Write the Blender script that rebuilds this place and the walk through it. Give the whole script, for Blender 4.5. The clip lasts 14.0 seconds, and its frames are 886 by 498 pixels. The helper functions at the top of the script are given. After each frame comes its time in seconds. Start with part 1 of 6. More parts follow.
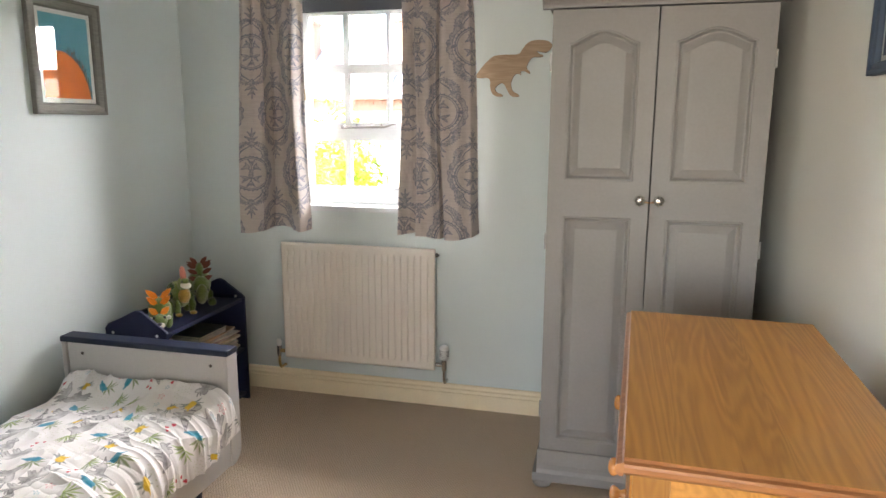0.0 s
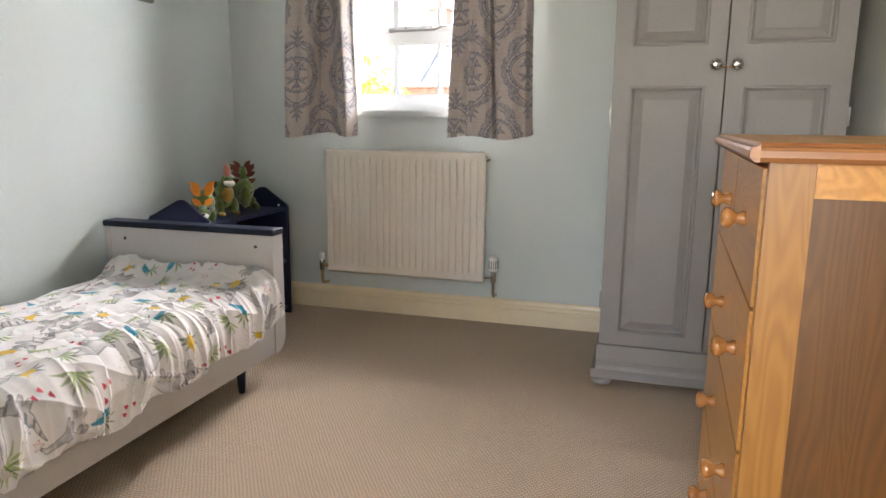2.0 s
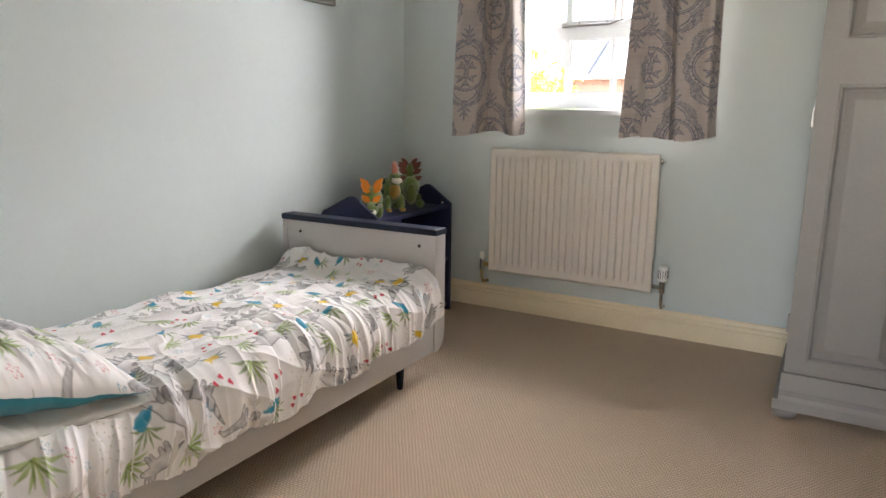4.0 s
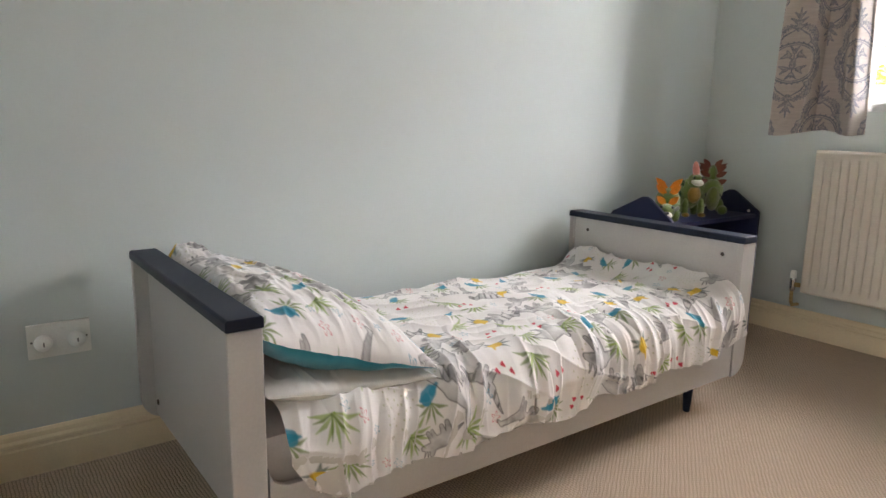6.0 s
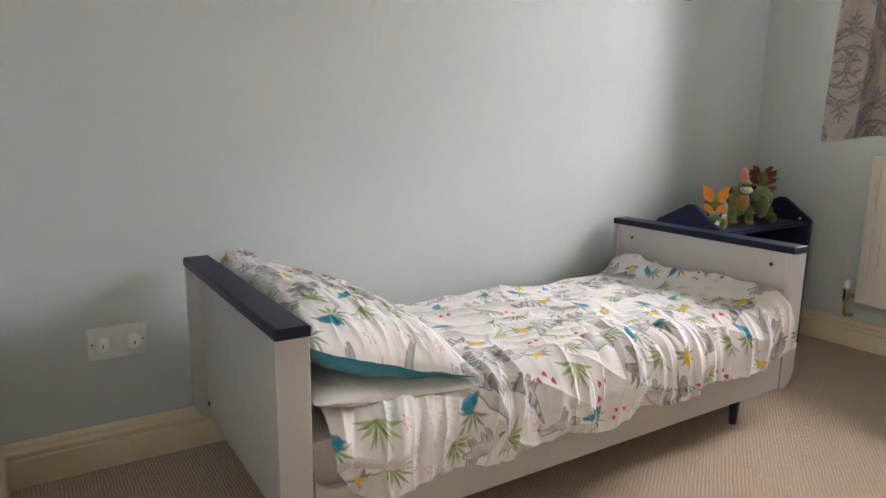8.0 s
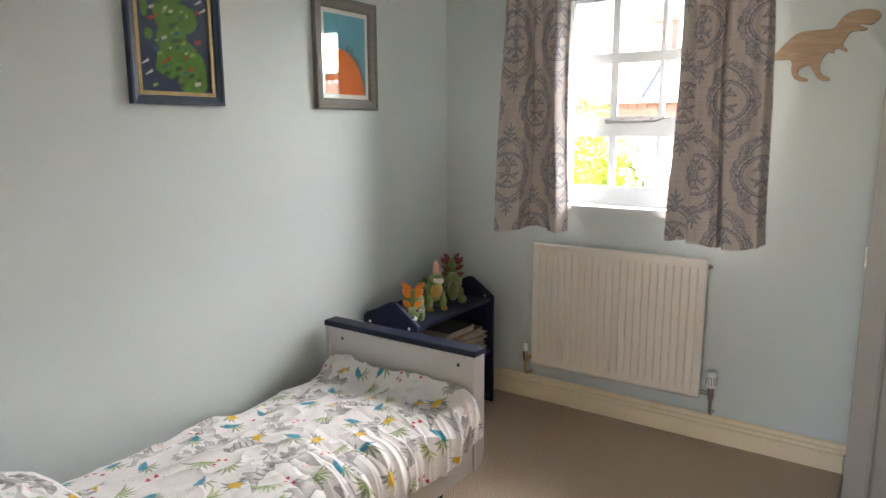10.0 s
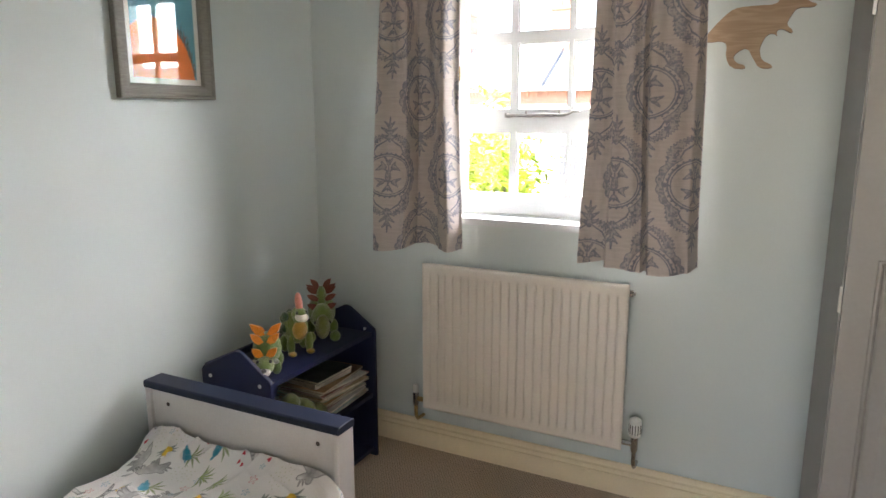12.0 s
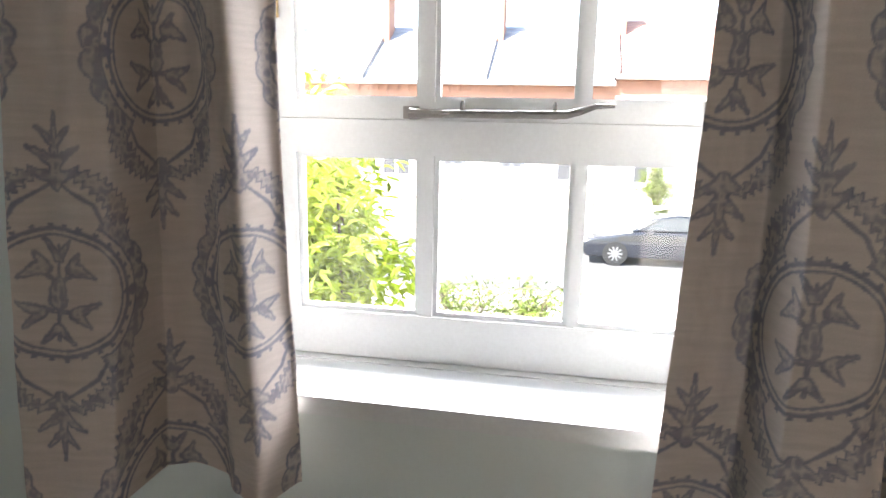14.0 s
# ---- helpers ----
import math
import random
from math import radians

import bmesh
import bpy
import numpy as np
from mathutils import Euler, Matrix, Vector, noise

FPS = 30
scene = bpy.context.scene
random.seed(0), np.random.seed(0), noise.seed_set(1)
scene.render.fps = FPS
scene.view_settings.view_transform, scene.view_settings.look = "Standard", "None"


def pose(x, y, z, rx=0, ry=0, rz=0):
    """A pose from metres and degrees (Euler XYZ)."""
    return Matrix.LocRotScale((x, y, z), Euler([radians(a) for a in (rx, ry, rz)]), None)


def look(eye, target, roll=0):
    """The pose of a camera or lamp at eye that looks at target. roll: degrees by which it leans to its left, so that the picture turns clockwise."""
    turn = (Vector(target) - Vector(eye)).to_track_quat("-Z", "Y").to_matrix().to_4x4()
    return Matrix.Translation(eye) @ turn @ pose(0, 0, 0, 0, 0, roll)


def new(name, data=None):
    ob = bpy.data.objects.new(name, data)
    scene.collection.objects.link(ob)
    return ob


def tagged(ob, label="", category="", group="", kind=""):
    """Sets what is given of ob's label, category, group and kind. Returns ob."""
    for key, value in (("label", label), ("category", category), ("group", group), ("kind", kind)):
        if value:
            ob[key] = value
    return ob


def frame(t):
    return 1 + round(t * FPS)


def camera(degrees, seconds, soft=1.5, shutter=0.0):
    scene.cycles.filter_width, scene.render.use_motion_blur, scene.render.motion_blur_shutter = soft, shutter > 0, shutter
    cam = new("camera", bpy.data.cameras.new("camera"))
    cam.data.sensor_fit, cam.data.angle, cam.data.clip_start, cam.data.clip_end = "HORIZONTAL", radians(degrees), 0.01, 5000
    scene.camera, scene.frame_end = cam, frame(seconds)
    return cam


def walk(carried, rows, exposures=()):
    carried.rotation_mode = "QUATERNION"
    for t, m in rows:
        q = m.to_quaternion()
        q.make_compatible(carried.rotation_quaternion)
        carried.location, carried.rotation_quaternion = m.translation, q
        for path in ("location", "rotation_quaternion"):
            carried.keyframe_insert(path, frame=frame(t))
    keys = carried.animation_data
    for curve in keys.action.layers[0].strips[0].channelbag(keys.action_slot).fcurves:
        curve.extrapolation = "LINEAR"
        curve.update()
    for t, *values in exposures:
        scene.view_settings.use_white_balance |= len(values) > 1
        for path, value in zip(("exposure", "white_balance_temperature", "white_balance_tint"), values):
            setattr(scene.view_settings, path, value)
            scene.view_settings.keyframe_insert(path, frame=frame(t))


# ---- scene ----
cam = camera(66.9, 14.0)
PATH = [
    (0, (-0.038, 0.207, 1.41), (-0.511, 2.115, 1.04), 0.2),
    (0.5, (-0.118, 0.23, 1.371), (-0.589, 2.138, 0.998), 0.3),
    (1, (-0.135, 0.28, 1.244), (-0.604, 2.188, 0.87), 0.2),
    (1.5, (-0.133, 0.271, 1.067), (-0.624, 2.174, 0.697), 0.4),
    (2, (-0.133, 0.236, 0.951), (-0.695, 2.119, 0.58), 0.5),
    (2.2, (-0.123, 0.223, 0.915), (-0.716, 2.097, 0.542), 0.4),
    (4.3, (-0.203, 0.333, 0.983), (-1.329, 1.939, 0.593), 0.7),
    (4.5, (-0.218, 0.357, 0.942), (-1.45, 1.887, 0.566), 0.8),
    (5, (-0.254, 0.355, 0.919), (-1.655, 1.733, 0.542), 1.0),
    (5.5, (-0.284, 0.342, 0.913), (-1.793, 1.599, 0.537), 1.0),
    (6, (-0.288, 0.333, 0.912), (-1.869, 1.5, 0.535), 1.0),
    (6.5, (-0.292, 0.328, 0.913), (-1.909, 1.443, 0.537), 0.9),
    (7, (-0.294, 0.321, 0.911), (-1.929, 1.41, 0.535), 0.9),
    (7.5, (-0.294, 0.318, 0.913), (-1.94, 1.391, 0.539), 0.8),
    (8, (-0.274, 0.324, 0.934), (-1.928, 1.385, 0.561), 0.7),
    (8.5, (-0.238, 0.343, 1.057), (-1.867, 1.443, 0.691), 0.5),
    (9, (-0.202, 0.33, 1.259), (-1.584, 1.728, 0.892), 0.4),
    (9.2, (-0.158, 0.342, 1.284), (-1.465, 1.816, 0.937), 0.3),
    (11.3, (-0.29, 0.541, 1.417), (-1.273, 2.24, 1.036), 0.2),
    (11.5, (-0.315, 0.629, 1.399), (-1.279, 2.34, 1.021), 0.2),
    (12, (-0.403, 0.976, 1.383), (-1.284, 2.729, 0.995), 0.0),
    (12.5, (-0.564, 1.283, 1.379), (-1.395, 3.06, 0.989), 0.2),
    (13, (-0.779, 1.62, 1.408), (-1.474, 3.447, 0.985), 0.4),
    (13.5, (-0.944, 2.074, 1.379), (-1.475, 3.957, 0.966), 0.5),
    (14, (-1.12, 2.471, 1.389), (-1.499, 4.393, 0.988), 1.1),
]
EXPOSURE = [(0.0, 3.45), (2.0, 3.36), (4.5, 3.28), (7.5, 3.28), (9.0, 3.20), (12.0, 3.24), (13.0, 3.24), (13.5, 3.06), (14.0, 2.76)]
walk(cam, [(t, look(eye, target, roll)) for t, eye, target, roll in PATH], EXPOSURE)

# ---------------------------------------------------------------- world, sun, exposure
SKY = bpy.data.worlds.new("sky")
scene.world = SKY
SKY.use_nodes = True
_n = SKY.node_tree.nodes
_sky = _n.new("ShaderNodeTexSky")
_sky.sky_type = 'NISHITA'
_sky.sun_disc = False
_sky.sun_elevation = radians(48)
_sky.sun_rotation = radians(220)
SKY.node_tree.links.new(_sky.outputs[0], _n["Background"].inputs[0])
_n["Background"].inputs[1].default_value = 0.15
sun = new("sun", bpy.data.lights.new("sun", 'SUN'))
sun.data.energy = 5.0
sun.data.angle = radians(0.5)
sun.data.color = (1.0, 0.95, 0.88)
sun.matrix_world = look((-10, -12, 17), (0, 0, 0))

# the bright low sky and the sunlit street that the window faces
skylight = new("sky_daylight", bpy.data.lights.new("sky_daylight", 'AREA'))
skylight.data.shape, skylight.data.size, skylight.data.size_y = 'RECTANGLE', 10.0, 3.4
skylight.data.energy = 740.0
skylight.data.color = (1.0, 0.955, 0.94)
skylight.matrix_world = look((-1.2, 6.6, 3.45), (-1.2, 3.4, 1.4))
# fill lamp added on the unseen landing; it shines in by the open doorway
landing = new("landing_fill_lamp", bpy.data.lights.new("landing_fill_lamp", 'AREA'))
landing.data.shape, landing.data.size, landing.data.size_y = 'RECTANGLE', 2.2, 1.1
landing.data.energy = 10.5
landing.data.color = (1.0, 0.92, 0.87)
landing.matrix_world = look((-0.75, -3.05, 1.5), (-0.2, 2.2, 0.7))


# ---------------------------------------------------------------- helpers for materials
def material(name, base, rough=0.6, metal=0.0, vary=0.06, scale=6.0, fine=0.03, fine_scale=180.0, bump=0.1, bump_scale=220.0, depth=0.002,
             coat=0.0, spec=0.5, sheen=0.0):
    """A paint, cloth or metal with large and fine variation of its tone, and a fine relief."""
    m = bpy.data.materials.new(name)
    m.use_nodes = True
    nt = m.node_tree
    b = nt.nodes["Principled BSDF"]
    b.inputs["Roughness"].default_value = rough
    b.inputs["Metallic"].default_value = metal
    b.inputs["Specular IOR Level"].default_value = spec
    b.inputs["Coat Weight"].default_value = coat
    b.inputs["Sheen Weight"].default_value = sheen
    geo = nt.nodes.new("ShaderNodeTexCoord")
    tone = None
    for s, a in ((scale, vary), (fine_scale, fine)):
        nz = nt.nodes.new("ShaderNodeTexNoise")
        nz.inputs["Scale"].default_value = s
        nz.inputs["Detail"].default_value = 5
        nt.links.new(geo.outputs["Object"], nz.inputs["Vector"])
        mr = nt.nodes.new("ShaderNodeMapRange")
        mr.inputs["From Min"].default_value, mr.inputs["From Max"].default_value = 0.3, 0.7
        mr.inputs["To Min"].default_value, mr.inputs["To Max"].default_value = 1 - a, 1 + a
        nt.links.new(nz.outputs["Fac"], mr.inputs["Value"])
        if tone is None:
            tone = mr.outputs[0]
        else:
            mu = nt.nodes.new("ShaderNodeMath")
            mu.operation = 'MULTIPLY'
            nt.links.new(tone, mu.inputs[0])
            nt.links.new(mr.outputs[0], mu.inputs[1])
            tone = mu.outputs[0]
    mix = nt.nodes.new("ShaderNodeVectorMath")
    mix.operation = 'SCALE'
    mix.inputs[0].default_value = base
    nt.links.new(tone, mix.inputs["Scale"])
    nt.links.new(mix.outputs[0], b.inputs["Base Color"])
    if bump:
        nz = nt.nodes.new("ShaderNodeTexNoise")
        nz.inputs["Scale"].default_value = bump_scale
        nz.inputs["Detail"].default_value = 4
        nt.links.new(geo.outputs["Object"], nz.inputs["Vector"])
        bp = nt.nodes.new("ShaderNodeBump")
        bp.inputs["Strength"].default_value = bump
        bp.inputs["Distance"].default_value = depth
        nt.links.new(nz.outputs["Fac"], bp.inputs["Height"])
        nt.links.new(bp.outputs[0], b.inputs["Normal"])
    return m


def wood(name, dark, light, axis=1, rough=0.35, ring=9.0, stretch=12.0, coat=0.2, grain=0.35, per_piece=0.12, lines=90.0):
    """Planed wood with growth rings drawn out along one axis, pores and a varnish."""
    m = bpy.data.materials.new(name)
    m.use_nodes = True
    nt = m.node_tree
    L = nt.links.new
    b = nt.nodes["Principled BSDF"]
    b.inputs["Roughness"].default_value = rough
    b.inputs["Coat Weight"].default_value = coat
    b.inputs["Coat Roughness"].default_value = 0.25
    tc = nt.nodes.new("ShaderNodeTexCoord")
    info = nt.nodes.new("ShaderNodeObjectInfo")
    off = nt.nodes.new("ShaderNodeVectorMath")
    off.operation = 'ADD'
    rnd = nt.nodes.new("ShaderNodeVectorMath")
    rnd.operation = 'SCALE'
    rnd.inputs[0].default_value = (3.1, 7.7, 5.3)
    L(info.outputs["Random"], rnd.inputs["Scale"])
    L(tc.outputs["Object"], off.inputs[0])
    L(rnd.outputs[0], off.inputs[1])
    mp = nt.nodes.new("ShaderNodeMapping")
    sc = [1.0, 1.0, 1.0]
    sc[axis] = 1.0 / stretch
    mp.inputs["Scale"].default_value = sc
    L(off.outputs[0], mp.inputs["Vector"])
    n1 = nt.nodes.new("ShaderNodeTexNoise")
    n1.inputs["Scale"].default_value = ring
    n1.inputs["Detail"].default_value = 3
    n1.inputs["Distortion"].default_value = 0.6
    L(mp.outputs[0], n1.inputs["Vector"])
    sn = nt.nodes.new("ShaderNodeMath")
    sn.operation = 'MULTIPLY'
    sn.inputs[1].default_value = lines
    L(n1.outputs["Fac"], sn.inputs[0])
    si = nt.nodes.new("ShaderNodeMath")
    si.operation = 'SINE'
    L(sn.outputs[0], si.inputs[0])
    mr = nt.nodes.new("ShaderNodeMapRange")
    mr.inputs["From Min"].default_value, mr.inputs["From Max"].default_value = -1, 1
    mr.inputs["To Min"].default_value, mr.inputs["To Max"].default_value = 0.5 - grain, 0.5 + grain
    L(si.outputs[0], mr.inputs["Value"])
    n2 = nt.nodes.new("ShaderNodeTexNoise")
    n2.inputs["Scale"].default_value = 140.0
    n2.inputs["Detail"].default_value = 4
    L(mp.outputs[0], n2.inputs["Vector"])
    add = nt.nodes.new("ShaderNodeMath")
    add.operation = 'MULTIPLY_ADD'
    add.inputs[1].default_value = 0.7
    L(n2.outputs["Fac"], add.inputs[0])
    L(mr.outputs[0], add.inputs[2])
    ra = nt.nodes.new("ShaderNodeMapRange")
    ra.inputs["From Min"].default_value, ra.inputs["From Max"].default_value = 0.1, 1.5
    L(add.outputs[0], ra.inputs["Value"])
    mix = nt.nodes.new("ShaderNodeMix")
    mix.data_type = 'RGBA'
    mix.inputs[6].default_value = (*dark, 1)
    mix.inputs[7].default_value = (*light, 1)
    L(ra.outputs[0], mix.inputs[0])
    hs = nt.nodes.new("ShaderNodeHueSaturation")
    va = nt.nodes.new("ShaderNodeMapRange")
    va.inputs["To Min"].default_value, va.inputs["To Max"].default_value = 1 - per_piece, 1 + per_piece
    L(info.outputs["Random"], va.inputs["Value"])
    L(va.outputs[0], hs.inputs["Value"])
    L(mix.outputs[2], hs.inputs["Color"])
    L(hs.outputs[0], b.inputs["Base Color"])
    bp = nt.nodes.new("ShaderNodeBump")
    bp.inputs["Strength"].default_value = 0.15
    bp.inputs["Distance"].default_value = 0.001
    L(n2.outputs["Fac"], bp.inputs["Height"])
    L(bp.outputs[0], b.inputs["Normal"])
    return m


def printed(name, rough=0.9, weave=900.0, bump=0.25, sheen=0.2, translucent=0.0, coat=0.0):
    """Cloth or paper whose print is carried by the mesh's colour attribute."""
    m = bpy.data.materials.new(name)
    m.use_nodes = True
    nt = m.node_tree
    L = nt.links.new
    b = nt.nodes["Principled BSDF"]
    b.inputs["Roughness"].default_value = rough
    b.inputs["Sheen Weight"].default_value = sheen
    b.inputs["Coat Weight"].default_value = coat
    at = nt.nodes.new("ShaderNodeVertexColor")
    at.layer_name = "print"
    tc = nt.nodes.new("ShaderNodeTexCoord")
    nz = nt.nodes.new("ShaderNodeTexNoise")
    nz.inputs["Scale"].default_value = weave
    L(tc.outputs["Object"], nz.inputs["Vector"])
    mr = nt.nodes.new("ShaderNodeMapRange")
    mr.inputs["To Min"].default_value, mr.inputs["To Max"].default_value = 0.9, 1.1
    L(nz.outputs["Fac"], mr.inputs["Value"])
    sc = nt.nodes.new("ShaderNodeVectorMath")
    sc.operation = 'SCALE'
    L(at.outputs["Color"], sc.inputs[0])
    L(mr.outputs[0], sc.inputs["Scale"])
    L(sc.outputs[0], b.inputs["Base Color"])
    if bump:
        bp = nt.nodes.new("ShaderNodeBump")
        bp.inputs["Strength"].default_value = bump
        bp.inputs["Distance"].default_value = 0.0006
        L(nz.outputs["Fac"], bp.inputs["Height"])
        L(bp.outputs[0], b.inputs["Normal"])
    if translucent:
        tr = nt.nodes.new("ShaderNodeBsdfTranslucent")
        L(sc.outputs[0], tr.inputs["Color"])
        mx = nt.nodes.new("ShaderNodeMixShader")
        mx.inputs[0].default_value = translucent
        L(b.outputs[0], mx.inputs[1])
        L(tr.outputs[0], mx.inputs[2])
        L(mx.outputs[0], nt.nodes["Material Output"].inputs["Surface"])
    return m


def carpet_material():
    """Looped wool carpet: slanting rows of small loops with dark gaps between them."""
    m = bpy.data.materials.new("loop carpet")
    m.use_nodes = True
    nt = m.node_tree
    L = nt.links.new
    b = nt.nodes["Principled BSDF"]
    b.inputs["Roughness"].default_value = 0.95
    b.inputs["Specular IOR Level"].default_value = 0.1
    b.inputs["Sheen Weight"].default_value = 0.15
    tc = nt.nodes.new("ShaderNodeTexCoord")
    wob = nt.nodes.new("ShaderNodeTexNoise")
    wob.inputs["Scale"].default_value = 30.0
    L(tc.outputs["Object"], wob.inputs["Vector"])
    wv = nt.nodes.new("ShaderNodeVectorMath")
    wv.operation = 'MULTIPLY_ADD'
    wv.inputs[1].default_value = (0.011, 0.011, 0)
    L(wob.outputs["Color"], wv.inputs[0])
    L(tc.outputs["Object"], wv.inputs[2])
    br = nt.nodes.new("ShaderNodeTexBrick")
    br.offset = 0.5
    br.inputs["Scale"].default_value = 1.0
    br.inputs["Brick Width"].default_value = 0.0120
    br.inputs["Row Height"].default_value = 0.0085
    br.inputs["Mortar Size"].default_value = 0.0022
    br.inputs["Mortar Smooth"].default_value = 1.0
    br.inputs["Color1"].default_value = (1, 1, 1, 1)
    br.inputs["Color2"].default_value = (0.9, 0.9, 0.9, 1)
    br.inputs["Mortar"].default_value = (0.47, 0.43, 0.38, 1)
    L(wv.outputs[0], br.inputs["Vector"])
    big = nt.nodes.new("ShaderNodeTexNoise")
    big.inputs["Scale"].default_value = 2.2
    big.inputs["Detail"].default_value = 6
    L(tc.outputs["Object"], big.inputs["Vector"])
    fib = nt.nodes.new("ShaderNodeTexNoise")
    fib.inputs["Scale"].default_value = 420.0
    L(tc.outputs["Object"], fib.inputs["Vector"])
    cr = nt.nodes.new("ShaderNodeMix")
    cr.data_type = 'RGBA'
    cr.inputs[6].default_value = (0.67, 0.52, 0.39, 1)
    cr.inputs[7].default_value = (0.78, 0.62, 0.48, 1)
    L(big.outputs["Fac"], cr.inputs[0])
    m1 = nt.nodes.new("ShaderNodeMix")
    m1.data_type, m1.blend_type = 'RGBA', 'MULTIPLY'
    m1.inputs[0].default_value = 1.0
    L(cr.outputs[2], m1.inputs[6])
    L(br.outputs["Color"], m1.inputs[7])
    mr = nt.nodes.new("ShaderNodeMapRange")
    mr.inputs["To Min"].default_value, mr.inputs["To Max"].default_value = 0.82, 1.18
    L(fib.outputs["Fac"], mr.inputs["Value"])
    sc = nt.nodes.new("ShaderNodeVectorMath")
    sc.operation = 'SCALE'
    L(m1.outputs[2], sc.inputs[0])
    L(mr.outputs[0], sc.inputs["Scale"])
    L(sc.outputs[0], b.inputs["Base Color"])
    sub = nt.nodes.new("ShaderNodeMath")
    sub.operation = 'MULTIPLY_ADD'
    sub.inputs[1].default_value = -1.0
    L(br.outputs["Fac"], sub.inputs[0])
    L(fib.outputs["Fac"], sub.inputs[2])
    bp = nt.nodes.new("ShaderNodeBump")
    bp.inputs["Strength"].default_value = 0.7
    bp.inputs["Distance"].default_value = 0.004
    L(sub.outputs[0], bp.inputs["Height"])
    L(bp.outputs[0], b.inputs["Normal"])
    return m


def glass(name, rough=0.0):
    """Clear glass: see-through, with a gloss that grows at a slant."""
    m = bpy.data.materials.new(name)
    m.use_nodes = True
    nt = m.node_tree
    nt.nodes.remove(nt.nodes["Principled BSDF"])
    g = nt.nodes.new("ShaderNodeBsdfGlossy")
    g.inputs["Roughness"].default_value = rough
    t = nt.nodes.new("ShaderNodeBsdfTransparent")
    f = nt.nodes.new("ShaderNodeLayerWeight")
    f.inputs["Blend"].default_value = 0.5
    p = nt.nodes.new("ShaderNodeMath")
    p.operation = 'POWER'
    p.inputs[1].default_value = 5.0
    nt.links.new(f.outputs["Facing"], p.inputs[0])
    q = nt.nodes.new("ShaderNodeMath")
    q.operation = 'MULTIPLY_ADD'
    q.inputs[1].default_value, q.inputs[2].default_value = 0.96, 0.04
    nt.links.new(p.outputs[0], q.inputs[0])
    mx = nt.nodes.new("ShaderNodeMixShader")
    nt.links.new(q.outputs[0], mx.inputs[0])
    nt.links.new(t.outputs[0], mx.inputs[1])
    nt.links.new(g.outputs[0], mx.inputs[2])
    nt.links.new(mx.outputs[0], nt.nodes["Material Output"].inputs["Surface"])
    return m


PAINT_BLUE = material("duck egg wall paint", (0.62, 0.675, 0.672), 0.55, vary=0.025, scale=1.6, fine=0.012, bump=0.12, bump_scale=260, depth=0.0012)
PAINT_CREAM = material("off white wall paint", (0.80, 0.785, 0.72), 0.6, vary=0.02, scale=1.6, fine=0.012, bump=0.12, bump_scale=260, depth=0.0012)
PAINT_CEILING = material("white ceiling paint", (0.82, 0.82, 0.80), 0.8, vary=0.02, bump=0.1)
GLOSS_CREAM = material("cream gloss paint", (0.84, 0.73, 0.54), 0.35, vary=0.03, scale=9, bump=0.08, bump_scale=60, coat=0.2)
GLOSS_WHITE = material("white gloss paint", (0.66, 0.68, 0.70), 0.3, vary=0.02, scale=9, bump=0.06, bump_scale=60, coat=0.2)
RAD_WHITE = material("cream white radiator enamel", (0.80, 0.74, 0.67), 0.35, vary=0.015, bump=0.04, bump_scale=80, coat=0.15)
BRASS = material("tarnished brass", (0.55, 0.40, 0.20), 0.35, 1.0, vary=0.2, scale=60, bump=0.1)
CHROME = material("dull chrome", (0.55, 0.54, 0.52), 0.25, 1.0, vary=0.1, scale=60, bump=0.05)
STEEL = material("grey iron", (0.32, 0.31, 0.30), 0.4, 0.8, vary=0.15, scale=50, bump=0.1)
PLASTIC_WHITE = material("white plastic", (0.84, 0.84, 0.82), 0.3, vary=0.01, bump=0.0)
PLASTIC_DARK = material("dark plastic", (0.02, 0.02, 0.02), 0.4, vary=0.05, bump=0.0)
WARD_GREY = material("warm grey furniture paint", (0.265, 0.25, 0.242), 0.5, vary=0.04, scale=5, fine=0.03, fine_scale=90, bump=0.12, bump_scale=120, depth=0.001)
BED_GREY = material("pale grey lacquer", (0.56, 0.535, 0.52), 0.42, vary=0.02, scale=4, bump=0.03, bump_scale=160, coat=0.1)
BED_NAVY = material("navy lacquer", (0.009, 0.014, 0.035), 0.45, vary=0.08, scale=10, bump=0.05, bump_scale=140, spec=0.3)
SHELF_NAVY = material("deep navy board", (0.010, 0.014, 0.055), 0.42, vary=0.08, scale=10, bump=0.05, bump_scale=140)
SHEET_GREY = material("pale grey cotton sheet", (0.55, 0.50, 0.48), 0.95, vary=0.05, scale=12, bump=0.3, bump_scale=500, depth=0.0006, sheen=0.2)
PILLOW_GREY = material("off white cotton", (0.62, 0.60, 0.57), 0.95, vary=0.04, scale=12, bump=0.3, bump_scale=500, depth=0.0006, sheen=0.2)
BLIND_GREY = material("charcoal blackout cloth", (0.075, 0.08, 0.095), 0.8, vary=0.05, bump=0.15, bump_scale=600, depth=0.0005)
FRAME_GREY = wood("grey washed wood", (0.15, 0.14, 0.12), (0.24, 0.23, 0.205), axis=1, rough=0.6, ring=20, coat=0.0, grain=0.25)
FRAME_BLUE = material("dark blue frame paint", (0.035, 0.055, 0.095), 0.45, vary=0.12, scale=20, bump=0.1)
GOLD = material("dull gilt", (0.42, 0.31, 0.14), 0.5, 0.3, vary=0.2, scale=60, bump=0.1)
